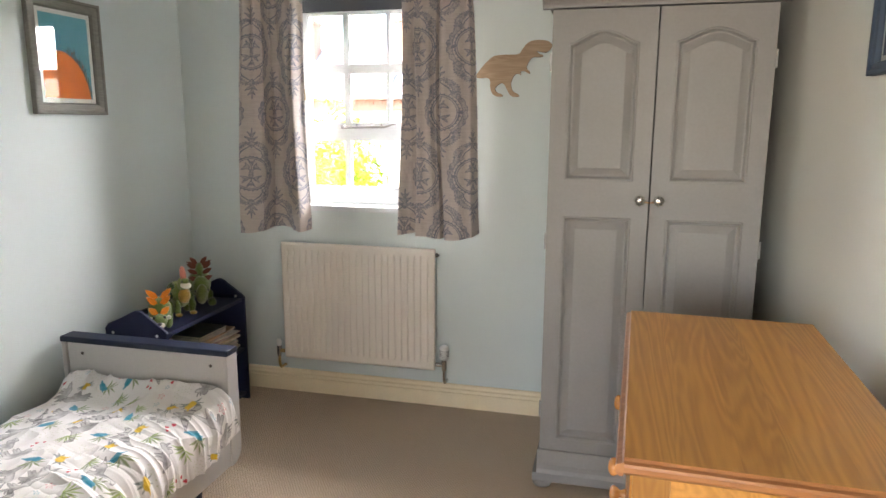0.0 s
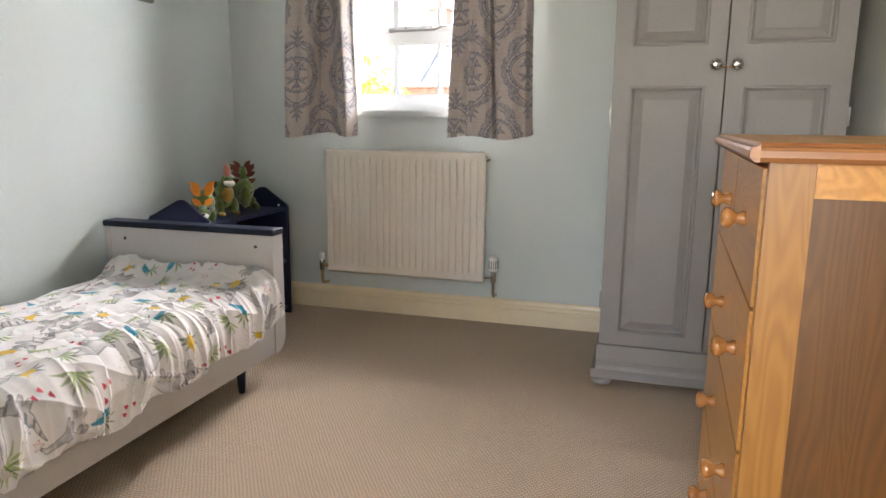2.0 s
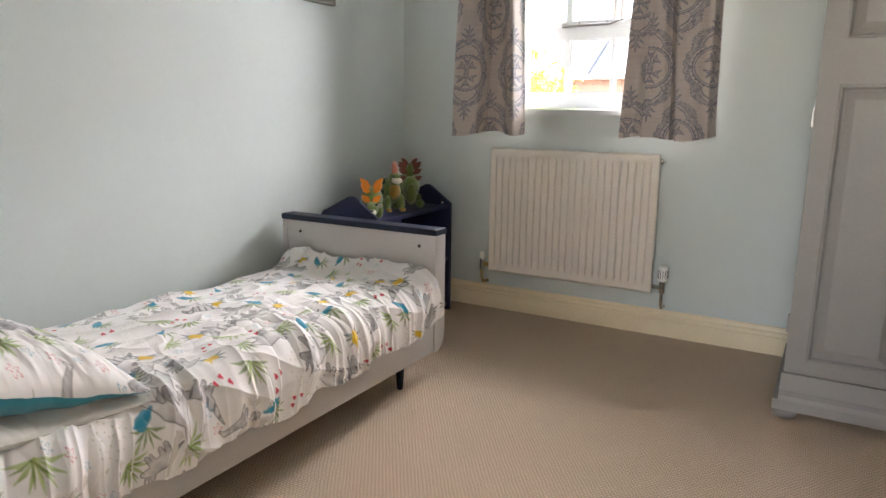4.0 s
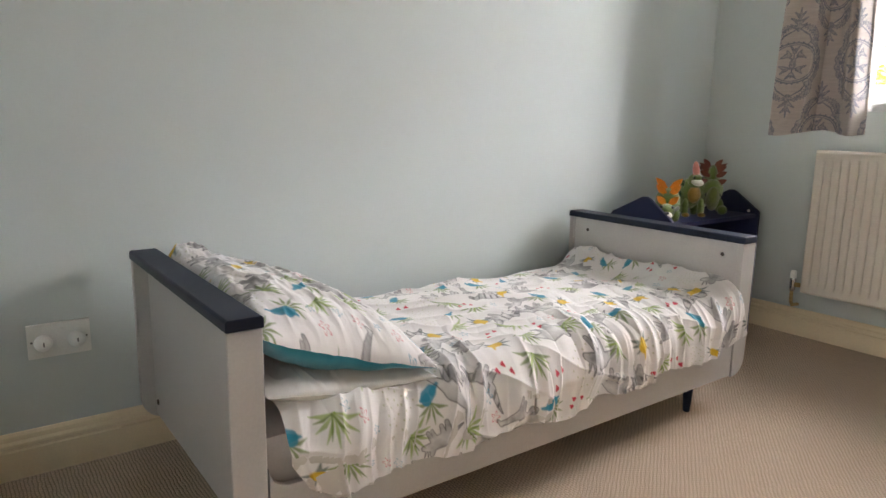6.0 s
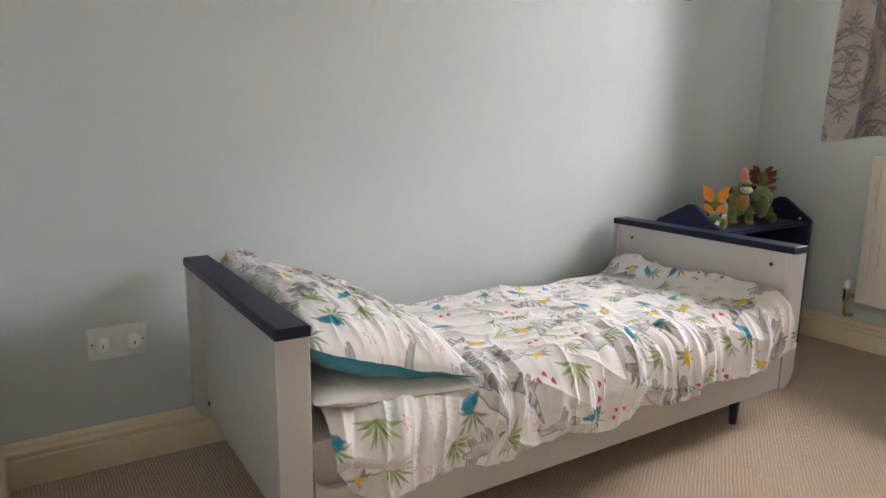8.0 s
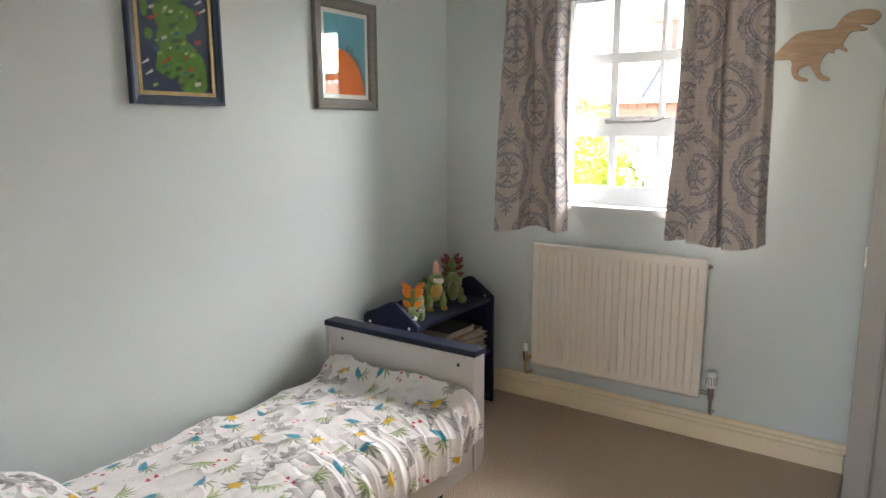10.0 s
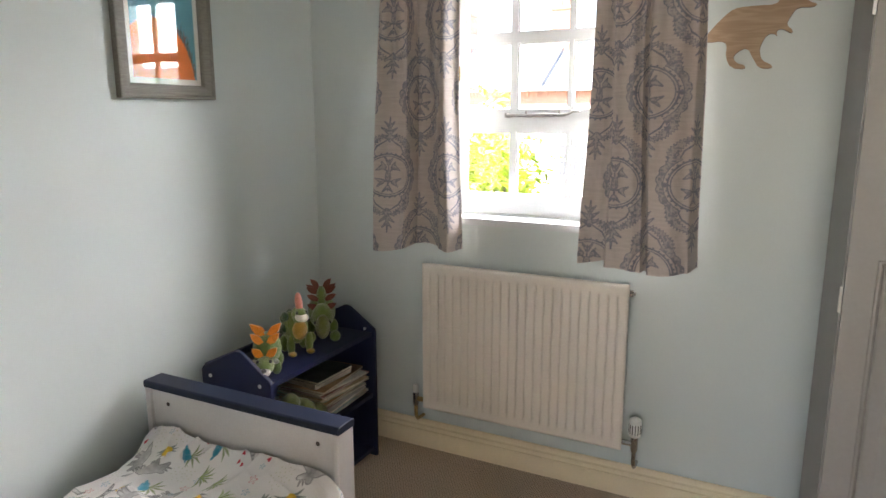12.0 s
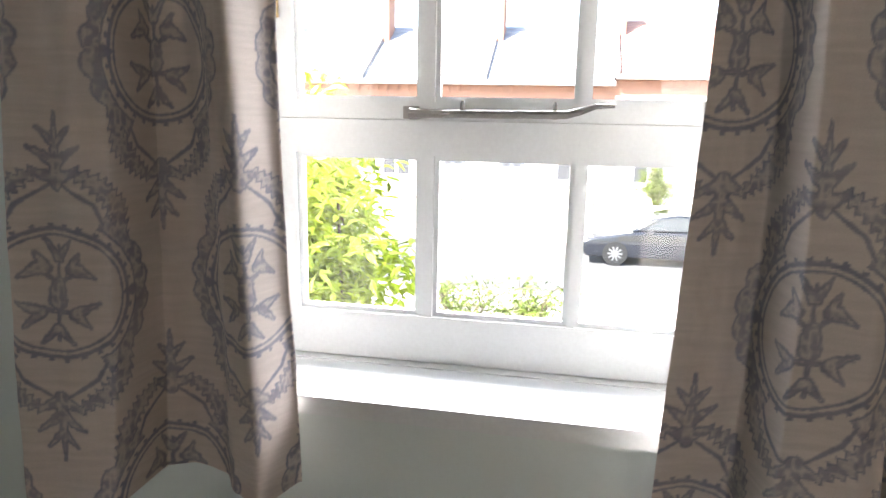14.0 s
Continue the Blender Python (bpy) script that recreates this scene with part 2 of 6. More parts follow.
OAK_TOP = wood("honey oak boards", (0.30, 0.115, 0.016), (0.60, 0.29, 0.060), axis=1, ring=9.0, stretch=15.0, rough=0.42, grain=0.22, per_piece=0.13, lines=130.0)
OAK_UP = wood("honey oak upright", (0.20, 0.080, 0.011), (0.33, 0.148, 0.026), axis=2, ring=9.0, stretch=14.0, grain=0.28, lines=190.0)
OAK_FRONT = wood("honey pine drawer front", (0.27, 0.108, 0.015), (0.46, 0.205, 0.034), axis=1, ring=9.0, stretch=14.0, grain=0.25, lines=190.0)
# brown side boards, their oak darkened further to imitate shade on this face
OAK_SIDE = wood("brown shaded oak side board", (0.070, 0.025, 0.004), (0.140, 0.056, 0.010), axis=2, ring=9.0, stretch=14.0, grain=0.3, lines=190.0)
OAK_EDGE = wood("reddish oak edge", (0.24, 0.085, 0.025), (0.42, 0.18, 0.06), axis=0, ring=9.0, stretch=10.0, grain=0.25)
KNOB_WOOD = wood("turned oak", (0.30, 0.12, 0.03), (0.48, 0.22, 0.07), axis=0, ring=20, rough=0.25, coat=0.4, grain=0.2)
PLY = wood("pale plywood", (0.36, 0.24, 0.145), (0.54, 0.39, 0.26), axis=0, ring=16.0, stretch=14.0, rough=0.6, coat=0.0, grain=0.3)
PLY_EDGE = material("singed ply edge", (0.10, 0.06, 0.035), 0.8, vary=0.2, scale=40)
CARPET = carpet_material()
PANE = glass("window glass")
PRINT_DUVET = printed("printed cotton", 0.92, 700, 0.25, 0.25)
PRINT_CURTAIN = printed("jacquard curtain cloth", 0.75, 800, 0.35, 0.15, translucent=0.12)
PRINT_PAPER = printed("printed paper", 0.8, 500, 0.0, 0.0)


# ---------------------------------------------------------------- helpers for shapes
def part(name, bm, mat, parent=None, label="", smooth=0.0):
    """Links a bmesh as one mesh object under a thing or under a part."""
    me = bpy.data.meshes.new(name)
    bmesh.ops.recalc_face_normals(bm, faces=bm.faces)
    bm.to_mesh(me)
    bm.free()
    for mm in (mat if isinstance(mat, (list, tuple)) else (mat,)):
        me.materials.append(mm)
    if smooth:
        me.shade_smooth()
        me.set_sharp_from_angle(angle=radians(smooth))
    ob = new(name, me)
    if parent:
        ob.parent = parent
    if label:
        tagged(ob, label)
    return ob


def thing(name, label, category, group="", kind="", at=(0, 0, 0)):
    ob = new(name)
    ob.empty_display_size = 0.1
    ob.location = at
    return tagged(ob, label, category, group, kind)


def bevelled(bm, width, segments=2):
    if width:
        es = [e for e in bm.edges if len(e.link_faces) == 2 and e.calc_face_angle(0) > 0.6]
        bmesh.ops.bevel(bm, geom=es, offset=width, segments=segments, affect='EDGES', profile=0.6)
    return bm


def add_box(bm, x0, x1, y0, y1, z0, z1, mat=0):
    vs = [bm.verts.new(p) for p in ((x0, y0, z0), (x1, y0, z0), (x1, y1, z0), (x0, y1, z0), (x0, y0, z1), (x1, y0, z1), (x1, y1, z1), (x0, y1, z1))]
    for q in ((3, 2, 1, 0), (4, 5, 6, 7), (0, 1, 5, 4), (1, 2, 6, 5), (2, 3, 7, 6), (3, 0, 4, 7)):
        bm.faces.new([vs[i] for i in q]).material_index = mat
    return bm


def box(x0, x1, y0, y1, z0, z1, bevel=0.0, segments=2):
    return bevelled(add_box(bmesh.new(), x0, x1, y0, y1, z0, z1), bevel, segments)


def prism(points, axis, a, b, bevel=0.0, segments=2):
    """A flat outline (pairs in the two other axes, in order) drawn out from a to b along an axis."""
    bm = bmesh.new()

    def at(p, c):
        q = list(p)
        q.insert(axis, c)
        return q
    lo = [bm.verts.new(at(p, a)) for p in points]
    hi = [bm.verts.new(at(p, b)) for p in points]
    n = len(points)
    bm.faces.new(lo)
    bm.faces.new(hi[::-1])
    for i in range(n):
        bm.faces.new((lo[i], lo[(i + 1) % n], hi[(i + 1) % n], hi[i]))
    bmesh.ops.recalc_face_normals(bm, faces=bm.faces)
    return bevelled(bm, bevel, segments)


def lathe(profile, m=Matrix(), steps=20, bm=None, mat=0):
    """A turned shape: pairs of radius and height, set at the pose m."""
    bm = bm or bmesh.new()
    rings = []
    for r, h in profile:
        rings.append([bm.verts.new(m @ Vector((r * math.cos(2 * math.pi * i / steps), r * math.sin(2 * math.pi * i / steps), h))) for i in range(steps)])
    for a, b in zip(rings, rings[1:]):
        for i in range(steps):
            bm.faces.new((a[i], a[(i + 1) % steps], b[(i + 1) % steps], b[i])).material_index = mat
    bm.faces.new(rings[0][::-1]).material_index = mat
    bm.faces.new(rings[-1]).material_index = mat
    return bm


def add_ball(bm, centre, radii, turn=(0, 0, 0), mat=0, u=16, v=10):
    m = pose(*centre, *turn) @ Matrix.Diagonal((*radii, 1))
    before = set(bm.faces)
    bmesh.ops.create_uvsphere(bm, u_segments=u, v_segments=v, radius=1.0, matrix=m)
    for f in bm.faces:
        if f not in before:
            f.material_index = mat
    return bm


def tube(points, radius, steps=10, bm=None, mat=0):
    """A bent round bar along points."""
    bm = bm or bmesh.new()
    pts = [Vector(p) for p in points]
    rings = []
    for i, p in enumerate(pts):
        d = (pts[min(i + 1, len(pts) - 1)] - pts[max(i - 1, 0)]).normalized()
        q = d.to_track_quat('Z', 'Y')
        r = radius[i] if isinstance(radius, (list, tuple)) else radius
        rings.append([bm.verts.new(p + q @ Vector((r * math.cos(2 * math.pi * k / steps), r * math.sin(2 * math.pi * k / steps), 0))) for k in range(steps)])
    for a, b in zip(rings, rings[1:]):
        for i in range(steps):
            bm.faces.new((a[i], a[(i + 1) % steps], b[(i + 1) % steps], b[i])).material_index = mat
    bm.faces.new(rings[0][::-1]).material_index = mat
    bm.faces.new(rings[-1]).material_index = mat
    return bm


def sheet(name, P, colours, mat, parent=None, label="", smooth=True):
    """A fine cloth or paper sheet from a grid of points, with its print as a colour attribute."""
    nu, nv = P.shape[:2]
    me = bpy.data.meshes.new(name)
    idx = np.arange(nu * nv).reshape(nu, nv)
    quads = np.stack([idx[:-1, :-1], idx[1:, :-1], idx[1:, 1:], idx[:-1, 1:]], -1).reshape(-1, 4)
    me.from_pydata(P.reshape(-1, 3).tolist(), [], quads.tolist())
    at = me.color_attributes.new("print", 'FLOAT_COLOR', 'POINT')
    rgba = np.ones((nu * nv, 4), np.float32)
    rgba[:, :3] = colours.reshape(-1, 3)
    at.data.foreach_set("color", rgba.ravel())
    me.materials.append(mat)
    if smooth:
        me.shade_smooth()
    ob = new(name, me)
    if parent:
        ob.parent = parent
    if label:
        tagged(ob, label)
    return ob


def line(P, root, shift, name, label=""):
    """The plain cloth behind a printed sheet, joined to it at the edges."""
    Q = P[:: 4, :: 4].copy()
    Q[1:-1, 1:-1] += np.array(shift)
    return sheet(name, Q[::-1], np.ones(Q.shape) * np.array([0.66, 0.62, 0.58]), PRINT_DUVET, root, label)


def vnoise(x, y, seed=0):
    """Smooth value noise in 0..1."""
    r = np.random.RandomState(seed).rand(64, 64)
    xi, yi = np.floor(x).astype(int), np.floor(y).astype(int)
    fx, fy = x - xi, y - yi
    fx, fy = fx * fx * (3 - 2 * fx), fy * fy * (3 - 2 * fy)
    g = lambda i, j: r[i % 64, j % 64]
    return (g(xi, yi) * (1 - fx) + g(xi + 1, yi) * fx) * (1 - fy) + (g(xi, yi + 1) * (1 - fx) + g(xi + 1, yi + 1) * fx) * fy


def fbm(x, y, seed=0, octaves=4):
    return sum(vnoise(x * 2 ** k, y * 2 ** k, seed + k) * 0.5 ** k for k in range(octaves)) / (2 - 0.5 ** (octaves - 1))


def capsule(x, y, ax, ay, bx, by, ra, rb):
    """Signed distance to a tapering stroke."""
    dx, dy = bx - ax, by - ay
    h = np.clip(((x - ax) * dx + (y - ay) * dy) / (dx * dx + dy * dy + 1e-12), 0, 1)
    return np.hypot(x - ax - h * dx, y - ay - h * dy) - (ra + (rb - ra) * h)


def smooth01(d, w):
    return np.clip(0.5 - d / w, 0, 1)


# ---------------------------------------------------------------- the room
XL, XR, YN, YW, HIGH = -2.195, 0.56, 0.222, 3.325, 2.36
OX0, OX1, OZ0, OZ1 = -1.645, -0.82, 0.974, 2.03      # window opening
DX0, DX1, DZ = -0.56, 0.27, 2.02                     # doorway behind


def holed_wall(name, x0, x1, y0, y1, z0, z1, hx0, hx1, hz0, hz1, mat, label):
    """A thick wall along x with one rectangular opening right through it."""
    bm = bmesh.new()
    ring = lambda y, a, b, c, d: [bm.verts.new(p) for p in ((a, y, c), (b, y, c), (b, y, d), (a, y, d))]
    fo, fi, bo, bi = ring(y0, x0, x1, z0, z1), ring(y0, hx0, hx1, hz0, hz1), ring(y1, x0, x1, z0, z1), ring(y1, hx0, hx1, hz0, hz1)
    for i in range(4):
        j = (i + 1) % 4
        bm.faces.new((fo[i], fo[j], fi[j], fi[i]))
        bm.faces.new((bo[j], bo[i], bi[i], bi[j]))
        bm.faces.new((fi[i], fi[j], bi[j], bi[i]))
        bm.faces.new((fo[j], fo[i], bo[i], bo[j]))
    return tagged(part(name, bm, mat), label, "wall", kind="structure")


holed_wall("wall_north", XL - 0.2, XR + 0.2, YW, YW + 0.28, -2.7, 2.9, OX0, OX1, OZ0, OZ1, PAINT_BLUE, "pale duck-egg blue painted wall round the window")
tagged(part("wall_west", box(XL - 0.2, XL, -3.0, YW - 0.002, -0.1, HIGH + 0.2), PAINT_BLUE), "pale duck-egg blue painted wall beside the bed", "wall", kind="structure")
tagged(part("wall_east", box(XR, XR + 0.2, -3.0, YW - 0.002, -0.1, HIGH + 0.2), PAINT_CREAM), "off-white painted wall behind the chest", "wall", kind="structure")
holed_wall("wall_south", XL + 0.001, XR - 0.001, YN - 0.1, YN, -0.09, HIGH + 0.19, DX0, DX1, 0.002, DZ, PAINT_BLUE, "pale painted wall with the doorway")
# unseen closing wall; its opening is made up for the landing fill lamp
holed_wall("wall_hall", XL - 0.2, XR + 0.2, -3.2, -3.0, -0.1, HIGH + 0.2, -1.87, 0.37, 0.93, 2.07, PAINT_CREAM, "plain off-white wall of the unseen landing with an opening for the fill lamp")
tagged(part("floor", box(XL - 0.2, XR + 0.2, -3.2, YW - 0.003, -0.12, 0.0), CARPET), "beige looped wool carpet", "floor", kind="structure")
tagged(part("ceiling", box(XL - 0.2, XR + 0.2, -3.2, YW - 0.003, HIGH, HIGH + 0.15), PAINT_CEILING), "plain white ceiling", "ceiling", kind="structure")

SKIRT = ((0, 0), (0.022, 0), (0.022, 0.074), (0.017, 0.077), (0.017, 0.083), (0.021, 0.086), (0.0205, 0.093), (0.013, 0.099), (0.0105, 0.110), (0.005, 0.117), (0, 0.118))


def baseboard(name, a, b, face, along, sign):
    """A moulded skirting board from a to b. face: the wall's plane; sign: the way into the room."""
    if along == 'x':
        bm = prism([(face + sign * d, h + 0.0) for d, h in SKIRT], 0, a, b)
    else:
        bm = prism([(face + sign * d, h) for d, h in SKIRT], 1, a, b)
    return tagged(part(name, bm, GLOSS_CREAM), "cream gloss moulded skirting board", "skirting board", kind="structure")


baseboard("baseboard_north", XL + 0.001, XR - 0.001, YW - 0.001, 'x', -1)
baseboard("baseboard_west", YN + 0.001, YW - 0.024, XL + 0.001, 'y', 1)
baseboard("baseboard_east", YN + 0.001, YW - 0.024, XR - 0.001, 'y', -1)
baseboard("baseboard_south", XL + 0.024, DX0 - 0.075, YN + 0.001, 'x', 1)
for nm, x0, x1, z0, z1 in (("trim_left", DX0 - 0.07, DX0 - 0.001, 0.001, DZ + 0.07), ("trim_right", DX1 + 0.001, DX1 + 0.07, 0.001, DZ + 0.07), ("trim_top", DX0, DX1, DZ + 0.001, DZ + 0.07)):
    tagged(part(nm, box(x0, x1, YN + 0.001, YN + 0.018, z0, z1, 0.004), GLOSS_CREAM), "cream gloss door architrave", "door trim", kind="structure")

# ---------------------------------------------------------------- window
win = thing("window_1", "white painted small-paned wooden casement window", "window", kind="structure", at=(-1.23, YW + 0.1, OZ0))


def under(ob, root):
    """Keeps a part that was built in world space in place under its thing."""
    ob.parent = root
    ob.matrix_parent_inverse = Matrix.Translation(root.location).inverted()
    return ob


FY0, FY1 = YW + 0.095, YW + 0.175
for nm, b in (("frame_jamb", (OX0, OX0 + 0.045, FY0, FY1, OZ0, OZ1)), ("frame_jamb", (OX1 - 0.045, OX1, FY0, FY1, OZ0, OZ1)),
              ("frame_head", (OX0 + 0.045, OX1 - 0.045, FY0, FY1, OZ1 - 0.045, OZ1)), ("frame_base", (OX0 + 0.045, OX1 - 0.045, FY0, FY1, OZ0, OZ0 + 0.03))):
    under(part(nm, box(*b, 0.003), GLOSS_WHITE), win)
PX = ((-1.542, -1.348), (-1.327, -1.123), (-1.112, -0.915))
ROWS_LOW, ROWS_UP = ((1.079, 1.325),), ((1.403, 1.655), (1.688, 1.935))
SY0, SY1 = YW + 0.112, YW + 0.150


def sash(name, rows, z0, z1):
    """A small-paned sash: stiles, rails and moulded glazing bars, with each pane under it."""
    x0, x1 = OX0 + 0.047, OX1 - 0.047
    root = under(part(name, box(x0, PX[0][0], SY0, SY1, z0, z1, 0.003), GLOSS_WHITE), win)
    put = lambda nm, *b: under2(part(nm, box(*b, 0.003), GLOSS_WHITE), root)
    put("stile", PX[2][1], x1, SY0, SY1, z0, z1)
    put("rail", PX[0][0], PX[2][1], SY0, SY1, z0, rows[0][0])
    put("rail", PX[0][0], PX[2][1], SY0, SY1, rows[-1][1], z1)
    for a, b in zip(rows, rows[1:]):
        put("glazing_bar", PX[0][0], PX[2][1], SY0 + 0.002, SY1 - 0.004, a[1], b[0])
    for r in rows:
        for a, b in zip(PX, PX[1:]):
            put("glazing_bar", a[1], b[0], SY0 + 0.002, SY1 - 0.004, r[0], r[1])
        for a, b in PX:
            ob = part("pane", box(a - 0.004, b + 0.004, SY0 + 0.018, SY0 + 0.021, r[0] - 0.004, r[1] + 0.004), PANE)
            ob.visible_shadow = False
            under2(ob, root)
            # putty bead round the pane
            bd = bmesh.new()
            w = 0.007
            for q in ((a, a + w, r[0], r[1]), (b - w, b, r[0], r[1]), (a + w, b - w, r[0], r[0] + w), (a + w, b - w, r[1] - w, r[1])):
                add_box(bd, q[0], q[1], SY0 + 0.008, SY0 + 0.0175, q[2], q[3])
            under2(part("bead", bd, GLOSS_WHITE), root)
    return root


def under2(ob, root):
    ob.parent = root
    return ob


low = sash("lower_sash", ROWS_LOW, OZ0 + 0.032, 1.376)
upp = sash("upper_sash", ROWS_UP, 1.377, OZ1 - 0.047)
sill = under(part("window_sill", box(OX0 - 0.05, OX1 + 0.05, YW - 0.045, YW - 0.001, OZ0 + 0.003, OZ0 + 0.029, 0.008, 3), GLOSS_WHITE), win)
under(part("window_board", box(OX0 + 0.001, OX1 - 0.001, YW - 0.0005, FY0 - 0.001, OZ0 + 0.001, OZ0 + 0.028), GLOSS_WHITE), win)
under(part("weather_bar", box(OX0 + 0.048, OX1 - 0.048, SY1 + 0.001, SY1 + 0.010, 1.345, 1.400, 0.002), GLOSS_WHITE), win)
stay = under(part("casement_stay", tube([(-1.362, 3.432, 1.386), (-1.33, 3.430, 1.386), (-1.14, 3.430, 1.388), (-1.12, 3.428, 1.393), (-1.10, 3.424, 1.400), (-1.075, 3.42, 1.401)], [0.009, 0.006, 0.006, 0.005, 0.004, 0.003], 8), STEEL, None), win)
tagged(stay, "grey iron casement stay bar")
for px in (-1.285, -1.155):
    under2(part("stay_pin", lathe([(0.0035, 0), (0.0035, 0.02), (0.002, 0.024)], pose(px, 3.431, 1.381), 10), STEEL), stay)
under2(part("stay_plate", box(-1.372, -1.348, 3.431, 3.438, 1.378, 1.396, 0.002), STEEL), stay)
under(part("hinge", box(-1.575, -1.563, SY0 - 0.010, SY0 - 0.001, 1.52, 1.575, 0.002), BRASS), win, )

# ---------------------------------------------------------------- roller blind
blind = thing("roller_blind", "charcoal grey roller blind pulled up above the window panes", "blind", at=(-1.23, 3.395, 1.94))
bl = bmesh.new()
add_box(bl, OX0 + 0.012, OX1 - 0.012, 3.392, 3.394, 1.952, 2.0)
part("cloth", bl, BLIND_GREY, None)
under(bpy.data.objects["cloth"], blind)
under(part("bottom_bar", box(OX0 + 0.012, OX1 - 0.012, 3.387, 3.399, 1.938, 1.953, 0.004), BLIND_GREY), blind)
under(part("roll", lathe([(0.018, OX0 + 0.004), (0.018, OX1 - 0.004)], pose(0, 3.385, 2.008, 0, 90, 0), 20), BLIND_GREY), blind)


# ---------------------------------------------------------------- curtains
def damask(u, v):
    """How much of the blue-grey jacquard motif covers the cloth at (u, v), in metres."""
    U, V, A, B = 0.33, 0.57, 0.126, 0.108
    best = np.zeros_like(u)
    lace = fbm(u * 100, v * 100, 40, 2)
    rough = 0.0035 * (fbm(u * 240, v * 240, 44, 2) - 0.5)
    spray = ((0, -0.058, 0, 0.058, 0.0025, 0.002), (0, -0.008, 0, 0.010, 0.013, 0.011), (0.004, 0.014, 0.030, 0.030, 0.003, 0.002), (0.026, 0.030, 0.046, 0.020, 0.009, 0.002), (0.018, 0.030, 0.028, 0.050, 0.008, 0.002),
             (0.004, -0.022, 0.030, -0.020, 0.003, 0.002), (0.026, -0.022, 0.050, -0.012, 0.008, 0.002), (0.022, -0.024, 0.040, -0.042, 0.008, 0.002), (0.002, 0.044, 0.018, 0.066, 0.007, 0.002), (0.002, -0.044, 0.020, -0.062, 0.007, 0.002))
    ends = ((0, 0.135, 0, 0.215, 0.011, 0.002), (0.004, 0.158, 0.030, 0.176, 0.008, 0.002), (0.004, 0.182, 0.020, 0.198, 0.006, 0.002), (0.006, 0.140, 0.026, 0.146, 0.009, 0.004))
    scroll = ((0.088, 0.078, 0.080, 0.104, 0.010, 0.015), (0.080, 0.104, 0.056, 0.128, 0.015, 0.012), (0.056, 0.128, 0.026, 0.146, 0.012, 0.006))
    inner = ((0.058, 0.086, 0.046, 0.108, 0.002, 0.003), (0.046, 0.108, 0.010, 0.132, 0.003, 0.002))
    for ou, ov in ((0, 0), (U / 2, V / 2)):
        x = np.abs((u - ou + U / 2) % U - U / 2)
        y = (v - ov + V / 2) % V - V / 2
        ay = np.abs(y)
        e = np.hypot(x / A, y / B)
        th = np.arctan2(ay / B, x / A)
        # a double ring with beads, and a lacy scalloped rim at its two sides
        solid = np.minimum(np.abs(e - 0.665) * 0.125 - 0.0020, np.abs(e - 0.735) * 0.125 - 0.0032)
        solid = np.minimum(solid, np.where(np.abs(e - 0.775) < 0.022, np.abs(np.sin(th * 15)) * 0.006 - 0.0030, 1.0))
        solid = np.minimum(solid, capsule(x, ay, A * 0.80, 0, A * 0.66, 0, 0.008, 0.001))
        rim = 0.985 + 0.055 * np.abs(np.sin(th * 10))
        leafy = np.maximum(0.835 - e, e - rim) * 0.125
        leafy = np.where(th < 1.08, leafy, 1.0)
        for a in scroll:
            leafy = np.minimum(leafy, capsule(x, ay, *a) + 0.0030 * np.sin((x - ay) * 420))
        for a in spray:
            leafy = np.minimum(leafy, capsule(x, y, *a))
        for a in ends:
            leafy = np.minimum(leafy, capsule(x, ay, *a))
        for a in inner:
            solid = np.minimum(solid, capsule(x, ay, *a))
        leafy, solid = leafy + rough, solid + rough * 0.6
        edge = smooth01(np.abs(leafy + 0.0012) - 0.0020, 0.002)
        body = smooth01(leafy, 0.002) * np.clip(0.18 + 2.6 * np.abs(lace - 0.46), 0.18, 0.80)
        best = np.maximum(best, np.maximum(np.maximum(body, edge * (0.7 + 0.3 * lace)), smooth01(solid, 0.0022) * 0.9))
    return best


